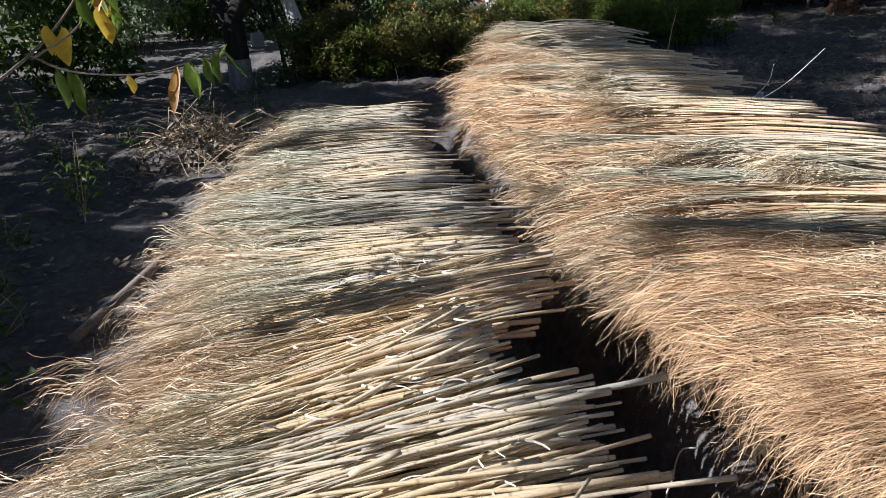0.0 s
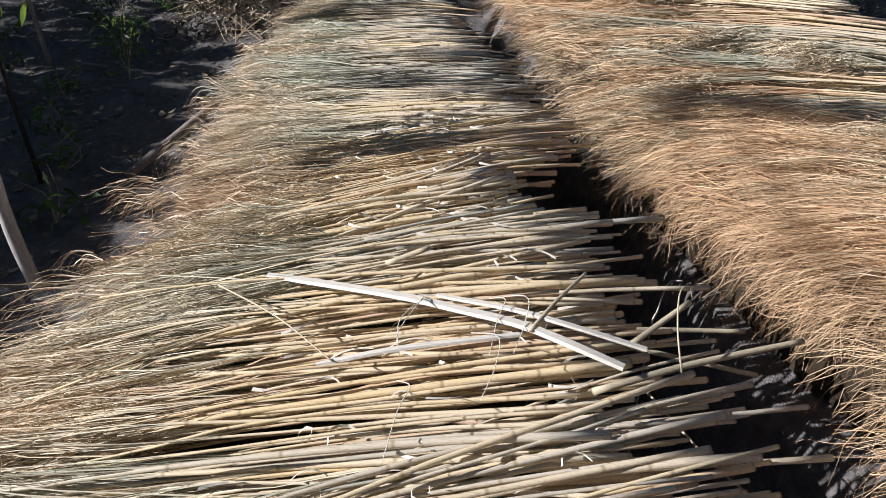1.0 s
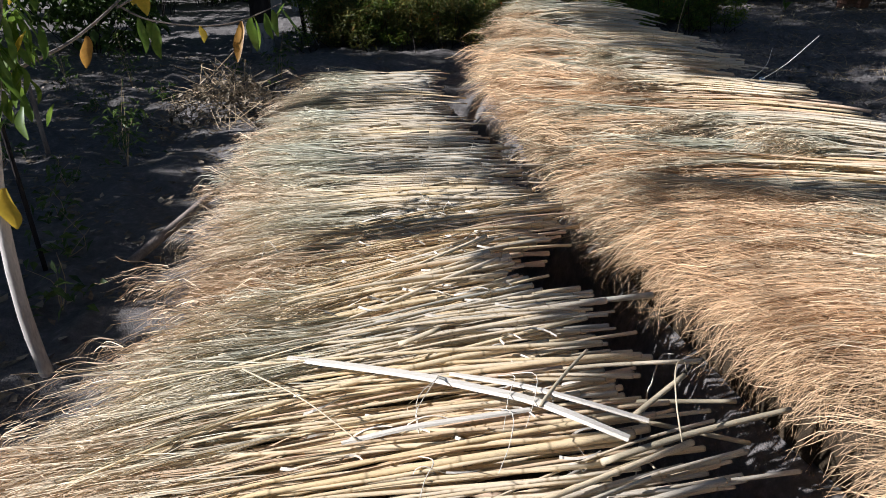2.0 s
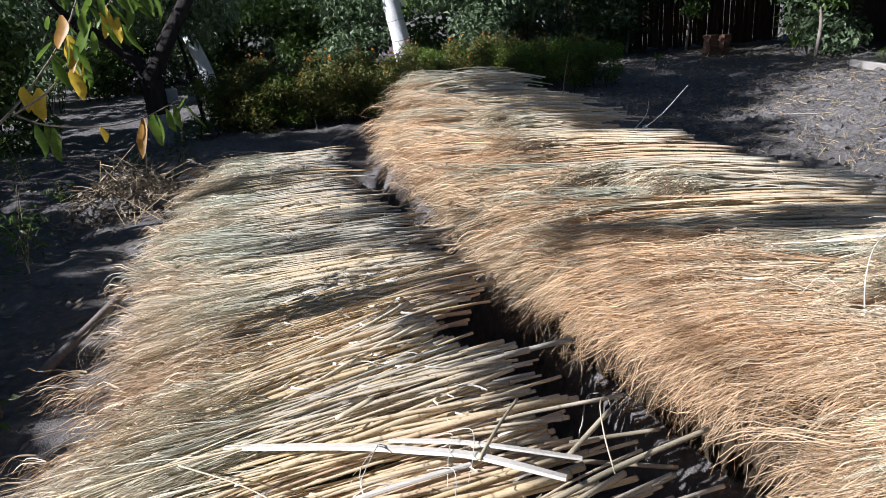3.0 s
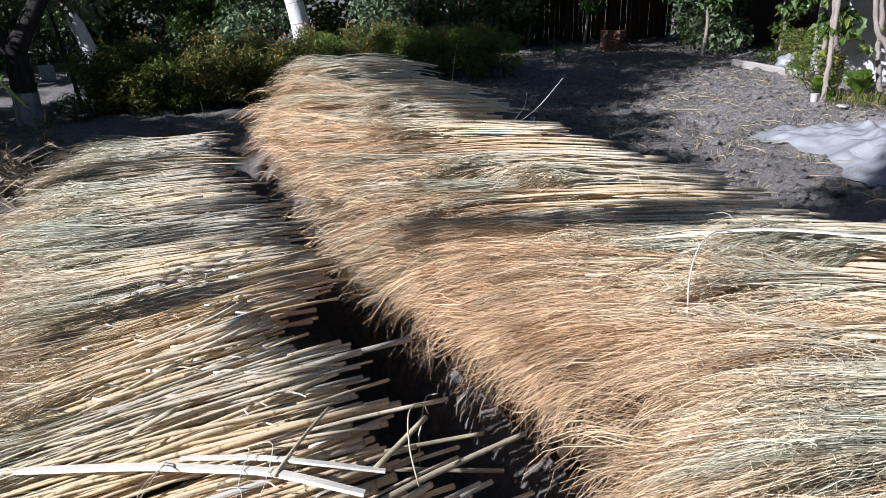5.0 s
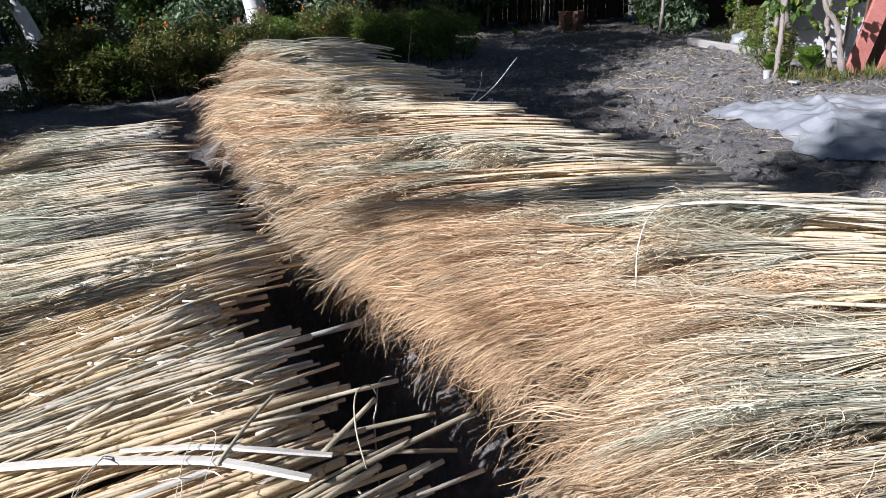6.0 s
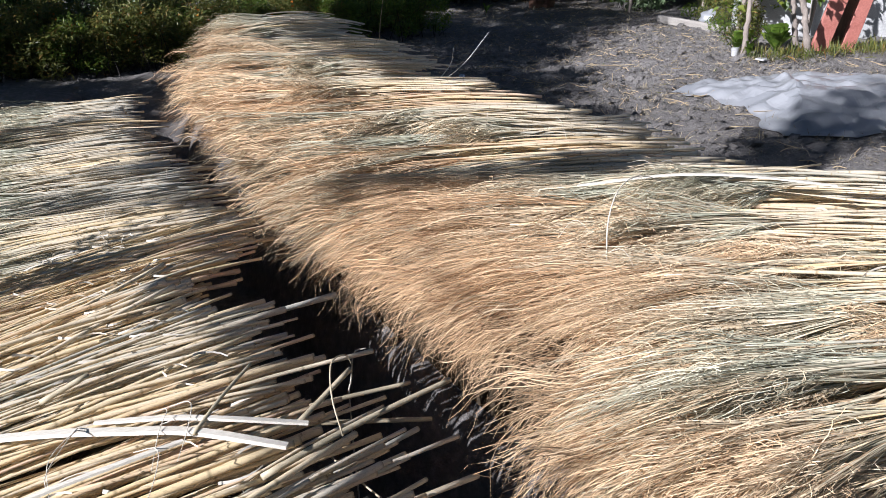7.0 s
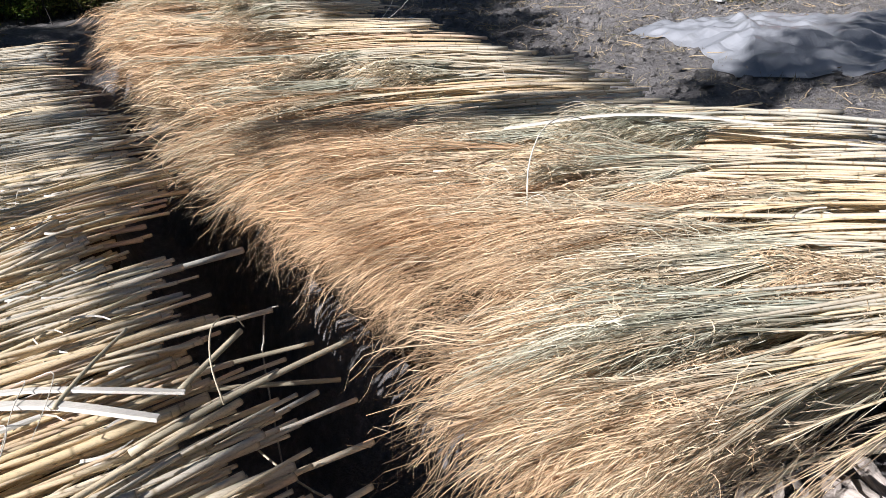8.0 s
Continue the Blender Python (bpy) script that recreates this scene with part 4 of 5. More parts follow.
# dark bushes that close the garden at the back and the side
shrubs = []
for k in range(4):
    spots = [((gb.normal(0, 0.5), gb.normal(0, 0.35), 0.35 + 0.32 * j), 0.62, 430) for j in range(6)]
    shrubs.append(bush("shrub", "dense dark green shrub", "shrub", (-5.5 + 1.6 * k, 16.5, 0), spots, (LEAF_DARK, LEAF_MID)[k % 2], (0.15, 0.085), 20, gb, "shrubs at the back"))
for x, y in [(-8.5, 15.5), (-7.2, 13.5), (-6.0, 12.0), (-4.6, 17.5), (-3.0, 18), (-1.6, 17.2), (0.9, 17.0), (2.2, 16.6), (3.3, 17.0), (4.4, 15.9), (-9, 18), (-7, 17.5), (-2.0, 15.8),
             (-5.0, 8.2), (-6.3, 6.6), (-7.5, 9.5), (5.2, 16.3), (8.9, 14.8), (8.2, 13.2), (1.8, 14.6), (3.1, 14.9), (-0.9, 15.2), (-9.2, 11.5), (-8.4, 7.4), (-5.8, 14.0), (-6.6, 15.5), (-4.0, 16.4)]:
    copy_thing(shrubs[gb.integers(0, 4)], pose(x, y, 0, 0, 0, gb.uniform(0, 360)))


def weed(at, h, n, gen, label="small leafy weed on dark soil"):
    t = empty("weed", at)
    st = [limb([(0, 0, -0.01), gen.normal(0, 0.03, 3) + (0, 0, h * 0.5), gen.normal(0, 0.07, 3) + (0, 0, h)], 0.003, 0.001, 5, 6) for _ in range(3)]
    v, f = join(st)
    tagged(mesh_object("stem_tangle", v, f, TWIG, t), kind="stuff")
    c = np.stack([gen.normal(0, 0.07, n), gen.normal(0, 0.07, n), gen.uniform(0.1 * h, h, n)], 1)
    v, f = leaves(c, 0.07, 0.028, 0.0, gen)
    tagged(mesh_object("foliage", v, f, LEAF_MID, t), kind="stuff")
    return tagged(t, label, "weed", "weeds beside the lower row")


weeds = [weed((-2.15, 3.7, 0), 0.42, 70, gb), weed((-2.0, 2.75, 0), 0.16, 40, gb), weed((-1.5, 1.95, 0), 0.14, 30, gb)]
for x, y in [(-2.35, 4.0), (-2.6, 4.5), (-2.3, 3.3), (-2.9, 3.6), (-3.1, 5.0), (-2.7, 5.4), (-3.4, 4.3), (-1.75, 2.4), (-3.3, 6.0), (-2.5, 6.6), (-1.95, 6.2), (-3.7, 5.6), (-1.8, 1.75)]:
    copy_thing(weeds[gb.integers(0, 3)], pose(x, y, 0, 0, 0, gb.uniform(0, 360)))


def dry_heap():
    gen = np.random.default_rng(3)
    t = empty("dry_weed_heap", (-2.0, 5.05, 0))
    pieces = []
    for k in range(170):
        c = np.array([gen.normal(0, 0.24), gen.normal(0, 0.28), 0])
        h = 0.36 * math.exp(-(c[0] ** 2 + c[1] ** 2) / 0.14)
        d = gen.normal(0, 1, 3) * (0.16, 0.16, 0.08)
        p0 = c + (0, 0, h * gen.uniform(0.1, 1) + 0.01)
        pieces.append(limb([p0 - d, p0 + gen.normal(0, 0.02, 3), p0 + d + (0, 0, 0.03)], 0.0035, 0.0015, 4, 6))
    v, f = join(pieces)
    v[:, 2] = np.maximum(v[:, 2], 0.0)
    tagged(mesh_object("stem_tangle", v, f, TWIG, t), kind="stuff")
    n = 500
    c = np.stack([gen.normal(0, 0.24, n), gen.normal(0, 0.28, n), np.zeros(n)], 1)
    c[:, 2] = 0.34 * np.exp(-(c[:, 0] ** 2 + c[:, 1] ** 2) / 0.14) * gen.uniform(0.3, 1, n) + 0.02
    v, f = leaves(c, 0.07, 0.03, 0.3, gen)
    tagged(mesh_object("dry_leaves", v, f, LITTER, t), kind="stuff")
    tagged(t, "heap of dry brown pulled weeds beside the row", "weed heap")


dry_heap()


def tufts(n, gen):
    """Places of small dry weed tufts on the open soil."""
    return np.stack([gen.uniform(2.2, 7.0, n), gen.uniform(2.8, 10.5, n)], 1)


def scatter(name, label, n, xr, yr, length, width, material, gen, lift=0.006, keep=None):
    x, y = gen.uniform(*xr, n), gen.uniform(*yr, n)
    if keep is not None:
        k = keep(x, y)
        x, y = x[k], y[k]
    c = np.stack([x, y, ground_height(x, y) + lift], 1)
    v, f = leaves(c, length, width, 0.0, gen, 0.0, 0.12)
    v = v.reshape(-1, 5, 3)
    v[:, :, 2] = c[:, None, 2] + np.abs(v[:, :, 2] - c[:, None, 2]) * 0.35
    tagged(mesh_object(name, v.reshape(-1, 3), f, material), label, name.replace("_", " "), kind="stuff")


gs = np.random.default_rng(17)
scatter("leaf_litter", "dry brown leaves lying on dark soil", 2600, (-4.5, -1.2), (1.0, 8.0), 0.07, 0.035, LITTER, gs)
scatter("straw_litter", "broken straw and dry grass on the soil", 15000, (1.6, 8.0), (1.0, 12.5), 0.095, 0.006, STRAWBIT, gs)
scatter("small_litter", "fine dry debris at the back of the garden", 1800, (3.2, 8.0), (10.5, 16.0), 0.16, 0.03, STRAWBIT, gs)
tp = np.repeat(tufts(170, gs), 9, 0) + gs.normal(0, 0.035, (1530, 2))
v, f = leaves(np.column_stack([tp, ground_height(tp[:, 0], tp[:, 1])]), 0.10, 0.005, 0.0, gs, 0.75)
tagged(mesh_object("dry_tufts", v, f, STRAWBIT), "dry weed stubble standing in the soil", "stubble", kind="stuff")
scatter("green_sprouts", "thin green sprouts on bare soil", 260, (2.4, 7.5), (4.0, 11.0), 0.10, 0.012, LEAF_HERB, gs)


def stick_litter():
    """Short crooked sticks, roots and stubs lying on the open soil."""
    gen = np.random.default_rng(29)
    pieces = []
    for k in range(900):
        x, y = gen.uniform(2.3, 7.0), gen.uniform(1.2, 10.0)
        z = float(ground_height(x, y))
        a, L = gen.uniform(0, 6.28), gen.gamma(2.2, 0.045) + 0.03
        d, n_ = np.array([math.cos(a), math.sin(a), 0]), np.array([-math.sin(a), math.cos(a), 0])
        c = np.array([x, y, z + 0.012])
        pts = [c - d * L / 2, c + n_ * gen.normal(0, 0.10) * L + (0, 0, gen.uniform(0, 0.022)), c + d * L / 2 + n_ * gen.normal(0, 0.15) * L + (0, 0, gen.uniform(-0.01, 0.05))]
        r = gen.uniform(0.002, 0.0052)
        pieces.append(limb(pts, r, r * 0.5, 4, 5))
    v, f = join(pieces)
    tagged(mesh_object("stick_litter", v, f, TWIG), "dry crooked sticks and roots lying on the soil", "litter", kind="stuff")


stick_litter()


def clods():
    gen = np.random.default_rng(8)
    bm = bmesh.new()
    bmesh.ops.create_icosphere(bm, subdivisions=1, radius=1.0)
    bv = np.array([v.co[:] for v in bm.verts])
    bf = np.array([[v.index for v in f.verts] for f in bm.faces])
    bm.free()
    n = 24000
    x, y = gen.uniform(1.5, 7.2, n), gen.uniform(0.8, 10.5, n)
    r = gen.gamma(1.1, 0.0075, n) + 0.004
    c = np.stack([x, y, ground_height(x, y) + r * 0.25], 1)
    V = bv[None] * gen.uniform(0.45, 1.5, (n, len(bv), 1)) * (r[:, None, None] * np.array([1, 1, 0.6])) + c[:, None]
    F = (np.arange(n) * len(bv))[:, None, None] + bf[None]
    tagged(mesh_object("soil_clods", V.reshape(-1, 3), F.reshape(-1, 3), SOIL), "lumps of dry dug soil", "soil clods", kind="stuff")


clods()


# ---- loose pieces on the rows ----
def strip(name, label, path, width, thick, material, category):
    """A flat split stalk or dry leaf blade along a path."""
    p = smooth_path(path, 14)
    tan = np.gradient(p, axis=0)
    side = np.cross(tan, [0, 0, 1.0])
    side /= np.linalg.norm(side, axis=1)[:, None]
    w = width * np.interp(np.linspace(0, 1, 14), [0, 0.1, 0.85, 1], [0.55, 1, 1, 0.8])[:, None] / 2
    up = np.array([0, 0, thick])
    V = np.concatenate([p - side * w, p + side * w, p + side * w * 0.7 + up, p - side * w * 0.7 + up])
    F = []
    for i in range(13):
        for a in range(4):
            b = (a + 1) % 4
            F.append((a * 14 + i, b * 14 + i, b * 14 + i + 1, a * 14 + i + 1))
    F += [(0, 14, 28, 42), (13, 55, 41, 27)]
    tagged(mesh_object(name, V, F, material), label, category, "loose pieces")


def loose(name, label, path, r0, r1, material, category, sides=7, n=16):
    v, f = limb(path, r0, r1, sides, n)
    tagged(mesh_object(name, v, f, material, smooth=True), label, category, "loose pieces")


strip("split_stalk", "bleached split stalk lying across the sheaves", [(-0.30, 1.02, 0.445), (-0.03, 0.95, 0.468), (0.11, 0.91, 0.472), (0.24, 0.873, 0.470), (0.40, 0.80, 0.455)], 0.021, 0.006, SPLIT, "stalk")
strip("split_stalk", "pale flat strip of split stalk on the sheaves", [(0.06, 0.955, 0.470), (0.20, 0.92, 0.476), (0.32, 0.88, 0.474), (0.442, 0.845, 0.463)], 0.014, 0.004, SPLIT, "stalk")
strip("split_stalk", "pale curved strip of stalk on the sheaves", [(-0.12, 0.75, 0.45), (0.0, 0.786, 0.465), (0.12, 0.82, 0.47), (0.222, 0.854, 0.468)], 0.013, 0.004, SPLIT, "stalk")
loose("long_stalk", "long pale stalk sticking out over the gap", [(0.35, 0.77, 0.425), (0.50, 0.845, 0.43), (0.62, 0.905, 0.425), (0.747, 0.965, 0.419)], 0.0068, 0.0056, PALE, "stalk")
loose("long_stalk", "pale stalk sticking out low over the gap", [(0.2, 1.03, 0.36), (0.45, 1.05, 0.31), (0.73, 1.072, 0.243)], 0.0062, 0.0056, PALE, "stalk")
loose("long_stalk", "straw-coloured stalk sticking out over the gap", [(0.22, 0.98, 0.38), (0.45, 1.03, 0.37), (0.683, 1.076, 0.352)], 0.0058, 0.005, PALE, "stalk")
loose("long_stalk", "thin stem hanging down into the dark gap", [(0.475, 1.03, 0.24), (0.594, 0.835, 0.22), (0.71, 0.70, 0.20), (0.80, 0.60, 0.10)], 0.0026, 0.002, PALE, "stalk")
loose("loose_stalk", "short cut stalk lying across the others", [(-0.065, 1.09, 0.45), (0.026, 1.115, 0.482)], 0.0062, 0.006, PALE, "stalk", n=5)
loose("loose_stalk", "short bleached stalk end standing out", [(0.42, 0.90, 0.425), (0.48, 0.955, 0.44), (0.544, 1.012, 0.457)], 0.0058, 0.0058, PALE, "stalk", n=6)
loose("thin_stem", "thin straw-coloured stem across the sheaves", [(-0.38, 0.96, 0.455), (-0.22, 0.85, 0.47), (-0.09, 0.75, 0.46)], 0.002, 0.0013, PALE, "stalk")
loose("thin_stem", "forked bleached stem on the stalks", [(0.345, 1.04, 0.49), (0.29, 0.95, 0.485), (0.24, 0.86, 0.475)], 0.0035, 0.004, PALE, "stalk")
loose("curled_fibre", "curled straw fibre looping up from the stalks", [(0.50, 0.82, 0.44), (0.49, 0.86, 0.50), (0.50, 0.93, 0.53), (0.535, 1.0, 0.50), (0.55, 1.02, 0.46)], 0.0018, 0.0013, PALE, "fibre")
gl = np.random.default_rng(44)
for k in range(6):
    x, y = gl.uniform(0.0, 0.2), gl.uniform(0.62, 1.02)
    d = gl.normal(0, 0.06, 2)
    loose("root_fibre", "fine dry root fibre on the stalks", [(x, y, 0.455), (x + d[0] * 0.6 + 0.02, y - 0.05, 0.49), (x + d[0], y - 0.12 + d[1] * 0.4, 0.48), (x + d[0] * 0.6, y - 0.18, 0.46)], 0.0011, 0.0007, SPLIT, "fibre", 5, 12)
strip("dry_leaf_blade", "long pale dry leaf blade across the brush", [(1.34, 1.60, 0.585), (1.60, 1.52, 0.615), (1.80, 1.42, 0.62), (2.02, 1.31, 0.60)], 0.017, 0.004, SPLIT, "leaf")
loose("bowed_stem", "thin bowed stem springing from the sheaves", [(1.22, 1.18, 0.53), (1.25, 1.24, 0.62), (1.33, 1.33, 0.67), (1.45, 1.42, 0.66), (1.62, 1.50, 0.58)], 0.0020, 0.0013, SPLIT, "stem")
loose("thin_stem", "pale broken stem among the butts", [(1.62, 1.12, 0.52), (1.72, 1.03, 0.545), (1.86, 0.90, 0.53)], 0.0035, 0.002, SPLIT, "stalk")
loose("curled_fibre", "brown curled tie around a bundle", [(1.55, 1.62, 0.50), (1.58, 1.60, 0.58), (1.62, 1.60, 0.56), (1.60, 1.64, 0.52)], 0.003, 0.002, TWIG, "fibre")
for k in range(11):
    x, y = gl.uniform(-0.8, 0.0), gl.uniform(1.0, 4.2)
    h = float(np.interp(y, LEFT.ys, LEFT.high))
    b = gl.normal(0, 0.12, 2)
    loose("stray_fibre", "stray straw fibre arching over the row", [(x, y, h * 0.92), (x + b[0] * 0.5, y + b[1] * 0.5, h + 0.05), (x + b[0], y + b[1], h + 0.03)], 0.0010, 0.0007, SPLIT, "fibre", 5, 9)
for k in range(14):
    x, y = gl.uniform(1.1, 1.9), gl.uniform(0.9, 3.6)
    h = float(np.interp(y, RIGHT.ys, RIGHT.high))
    b = gl.normal(0, 0.12, 2)
    loose("stray_fibre", "stray straw fibre arching over the row", [(x, y, h * 0.92), (x + b[0] * 0.5, y + b[1] * 0.5, h + 0.05), (x + b[0], y + b[1], h + 0.03)], 0.0011, 0.0007, SPLIT, "fibre", 5, 9)


def forked_twig():
    t = empty("forked_twig", (1.62, 4.0, 0))
    for p, a, b in [([(-0.25, 0.25, 0.40), (-0.08, 0.0, 0.48), (0.05, -0.14, 0.60), (0.16, -0.30, 0.80)], 0.0032, 0.0012),
                    ([(-0.08, 0.0, 0.48), (0.0, -0.06, 0.60), (0.02, -0.06, 0.70)], 0.0025, 0.001), ([(-0.08, 0.0, 0.48), (0.04, 0.0, 0.50), (0.08, 0.02, 0.42)], 0.0025, 0.001)]:
        v, f = limb(p, a, b, 6, 12)
        mesh_object("branch", v, f, LIME, t, smooth=True)
    tagged(t, "bleached bare forked twig standing out of the row", "twig")


forked_twig()
loose("bare_twig", "thin bare twig standing at the end of the row", [(1.55, 5.9, 0.38), (1.56, 5.9, 0.62), (1.60, 5.9, 0.86)], 0.005, 0.002, TWIG, "twig")
loose("dry_weed", "dry crooked weed stem in the dark gap", [(0.58, 1.40, -0.54), (0.575, 1.41, 0.06), (0.585, 1.41, 0.16), (0.60, 1.42, 0.24), (0.635, 1.42, 0.25)], 0.003, 0.0018, SPLIT, "stem")
loose("dry_weed", "crooked dry tendril at the stalk ends", [(0.36, 2.15, 0.28), (0.40, 2.12, 0.36), (0.37, 2.12, 0.42), (0.41, 2.10, 0.47)], 0.003, 0.0018, TWIG, "stem")


# ---- corn husks beside the taller row ----
def husk(gen):
    n, m = 9, 5
    V = []
    for i in range(n):
        s = i / (n - 1)
        w = 0.024 * math.sin(math.pi * min(1, s * 0.9 + 0.08)) ** 0.7 + 0.004
        for j in range(m):
            u = (j / (m - 1) - 0.5) * 2
            V.append((s * 0.15 - 0.075, u * w * 0.75, 0.012 * (u * u) + 0.03 * math.sin(s * 2.5 + gen.uniform(0, 0.3)) + gen.normal(0, 0.003)))
    F = [(i * m + j, i * m + j + 1, (i + 1) * m + j + 1, (i + 1) * m + j) for i in range(n - 1) for j in range(m - 1)]
    ob = mesh_object("corn_husk", np.array(V), F, HUSKM, smooth=True)
    mod = ob.modifiers.new("thickness", "SOLIDIFY")
    mod.thickness = 0.0015
    return tagged(ob, "dry pale corn husk on the ground by the row", "corn husk", "corn husks")


gh = np.random.default_rng(61)
husks = [husk(gh) for _ in range(5)]
for k, ob in enumerate(husks):
    ob.matrix_basis = pose(1.5 + 0.2 * k, 0.30, 0.05, 10, -8, 40 * k)
for k in range(230):
    x, y = gh.uniform(1.0, 3.0), gh.uniform(-0.15, 0.62)
    z = 0.02 + gh.uniform(0, 0.24) * max(0, 1 - abs(y - 0.35) / 0.6)
    copy_thing(husks[gh.integers(0, 5)], pose(x, y, z, gh.normal(0, 30), gh.normal(0, 18), gh.uniform(0, 360)))


# ---- white film spread on the soil ----
def film():
    gen = np.random.default_rng(12)
    nx, ny = 170, 110
    u, v = np.meshgrid(np.linspace(0, 1, nx), np.linspace(0, 1, ny))
    left = np.interp(v, [0, 0.12, 0.3, 0.45, 0.7, 0.88, 1], [3.93, 3.95, 4.12, 4.22, 4.20, 4.05, 4.55]) + 0.03 * np.sin(v * 31)
    x = left + u * (7.9 - left)
    low = 3.42 - 0.10 * u + 0.05 * np.sin(u * 23) + 0.26 * np.clip(0.12 - u, 0, 1) / 0.12
    top = 5.50 + 0.14 * np.sin(u * 7) - 0.75 * np.clip(u - 0.35, 0, 1)
    y = low + v * (top - low)
    ridge = 0.16 * np.abs(value_noise(x, y, 9, 0.55)) + 0.10 * np.abs(value_noise(x * 0.8 + y, y - x * 0.5, 10, 0.28)) + 0.04 * np.abs(value_noise(x, y, 11, 0.11))
    puff = 0.20 * np.exp(-((x - 4.75) ** 2 / 0.5 + (y - 4.35) ** 2 / 0.5)) + 0.10 * np.exp(-((x - 6.2) ** 2 / 0.9 + (y - 4.3) ** 2 / 0.4))
    folds = np.zeros_like(x)
    for k in range(70):
        a, c = gen.uniform(0, np.pi), gen.uniform(-1.2, 1.2)
        d = (x - 5.4) * np.cos(a) + (y - 4.5) * np.sin(a) - c
        folds = folds + gen.uniform(0.03, 0.10) * np.clip(1 - np.abs(d) / gen.uniform(0.06, 0.24), 0, 1) * np.clip(value_noise(x, y, 40 + k, 0.6) * 1.6, 0, 1)
    edge = np.minimum(np.minimum(u, 1 - u) * 14, np.minimum(v, 1 - v) * 5).clip(0, 1)
    z = 0.014 + ground_height(x, y).clip(-0.01, 1) + (ridge * 0.20 + folds * 0.32 + puff * 0.42) * (0.06 + 0.94 * edge)
    V = np.stack([x, y, z], 2).reshape(-1, 3)
    i = (np.arange(ny - 1)[:, None] * nx + np.arange(nx - 1)[None]).ravel()
    ob = mesh_object("plastic_sheet", V, np.stack([i, i + 1, i + nx + 1, i + nx], 1), FILM)
    mod = ob.modifiers.new("thickness", "SOLIDIFY")
    mod.thickness = 0.003
    tagged(ob, "crumpled white plastic sheet spread on bare soil", "plastic sheet")


film()


# ---- right side and back of the garden ----
def kerb_plank():
    bm = bmesh.new()
    box(bm, (0, 0, 0.05), (0.06, 2.45, 0.12), None, 0.008)
    ob = part("edging_board", bm, PLANK, None)
    ob.matrix_basis = pose(7.16, 9.38, 0, 0, -6, -2)
    tagged(ob, "pale weathered board edging the bed", "board")


kerb_plank()


def vine(base, path, r0, r1, label, seed=0):
    gv = np.random.default_rng(seed)
    t = empty("vine", base)
    p = smooth_path(path, 26) + gv.normal(0, 0.005, (26, 3))
    rad = np.linspace(r0, r1, 26) * gv.uniform(0.82, 1.2, 26)
    v, f = tube(p, rad, 10)
    mesh_object("trunk", v, f, GREYBARK, t, smooth=True)
    v, f = leaves(clumps([(tuple(p[k] + gv.normal(0, 0.12, 3)), 0.14, 9) for k in (9, 13, 18, 23)], gv), 0.10, 0.085, 0.4, gv)
    tagged(mesh_object("foliage", v, f, LEAF_PEACH, t), kind="stuff")
    tagged(t, label, "vine")


vine((6.10, 6.95, 0), [(0, 0, -0.03), (0.03, 0.05, 0.2), (0.07, 0.12, 0.5), (0.17, 0.25, 0.85), (0.32, 0.4, 1.8)], 0.034, 0.024, "crooked grey vine trunk rising from weeds", 1)
vine((6.72, 6.60, 0), [(0, 0, -0.03), (-0.08, 0.05, 0.3), (-0.10, 0.12, 0.55), (-0.26, 0.22, 0.9), (-0.3, 0.3, 1.8)], 0.040, 0.028, "thick grey vine trunk against the white wall", 2)
vine((6.60, 7.45, 0), [(0, 0, -0.03), (0.02, 0.03, 0.4), (-0.10, 0.05, 0.8), (-0.05, 0.1, 1.8)], 0.05, 0.04, "old gnarled vine trunk by the white wall", 3)
vine((7.05, 7.2, 0), [(0, 0, -0.03), (-0.12, 0.03, 0.5), (-0.14, 0.05, 0.9), (-0.3, 0.1, 1.8)], 0.034, 0.026, "bent vine trunk by the white wall", 4)


def wall_block(name, label, p0, p1, height, thick, material):
    d = Vector((p1[0] - p0[0], p1[1] - p0[1], 0))
    bm = bmesh.new()
    box(bm, (0, 0, height / 2 - 0.05), (d.length, thick, height + 0.1))
    ob = part(name, bm, material, None)
    ob.matrix_basis = pose((p0[0] + p1[0]) / 2, (p0[1] + p1[1]) / 2, 0, 0, 0, math.degrees(math.atan2(d.y, d.x)))
    tagged(ob, label, "wall", kind="structure")


wall_block("wall_house", "uneven whitewashed outbuilding wall", (7.25, 8.75), (11.3, 6.5), 2.6, 0.3, LIMEWALL)
wall_block("wall_side", "whitewashed outbuilding wall", (11.3, 6.5), (11.6, -6), 2.6, 0.3, LIMEWALL)


def red_trestle():
    t = empty("red_trestle", (7.05, 6.85, 0))
    for x, tilt, w in ((0.0, 13, 0.20), (0.42, 11, 0.16)):
        bm = bmesh.new()
        box(bm, (0, 0, 0.55), (w, 0.05, 1.15), None, 0.006)
        ob = part("board", bm, REDPAINT, t)
        ob.matrix_basis = pose(x, 0, -0.01, 0, tilt, -20)
    bm = bmesh.new()
    box(bm, (0.36, 0.10, 0.45), (0.46, 0.03, 0.80), None, 0.004)
    part("back_panel", bm, BOARD, t, "dark bare boards")
    bm = bmesh.new()
    box(bm, (0.55, 0.04, 1.06), (0.8, 0.30, 0.04), None, 0.005)
    part("top_board", bm, PLANK, t, "grey top board")
    tagged(t, "faded red painted wooden stand by the wall", "wooden stand")


red_trestle()


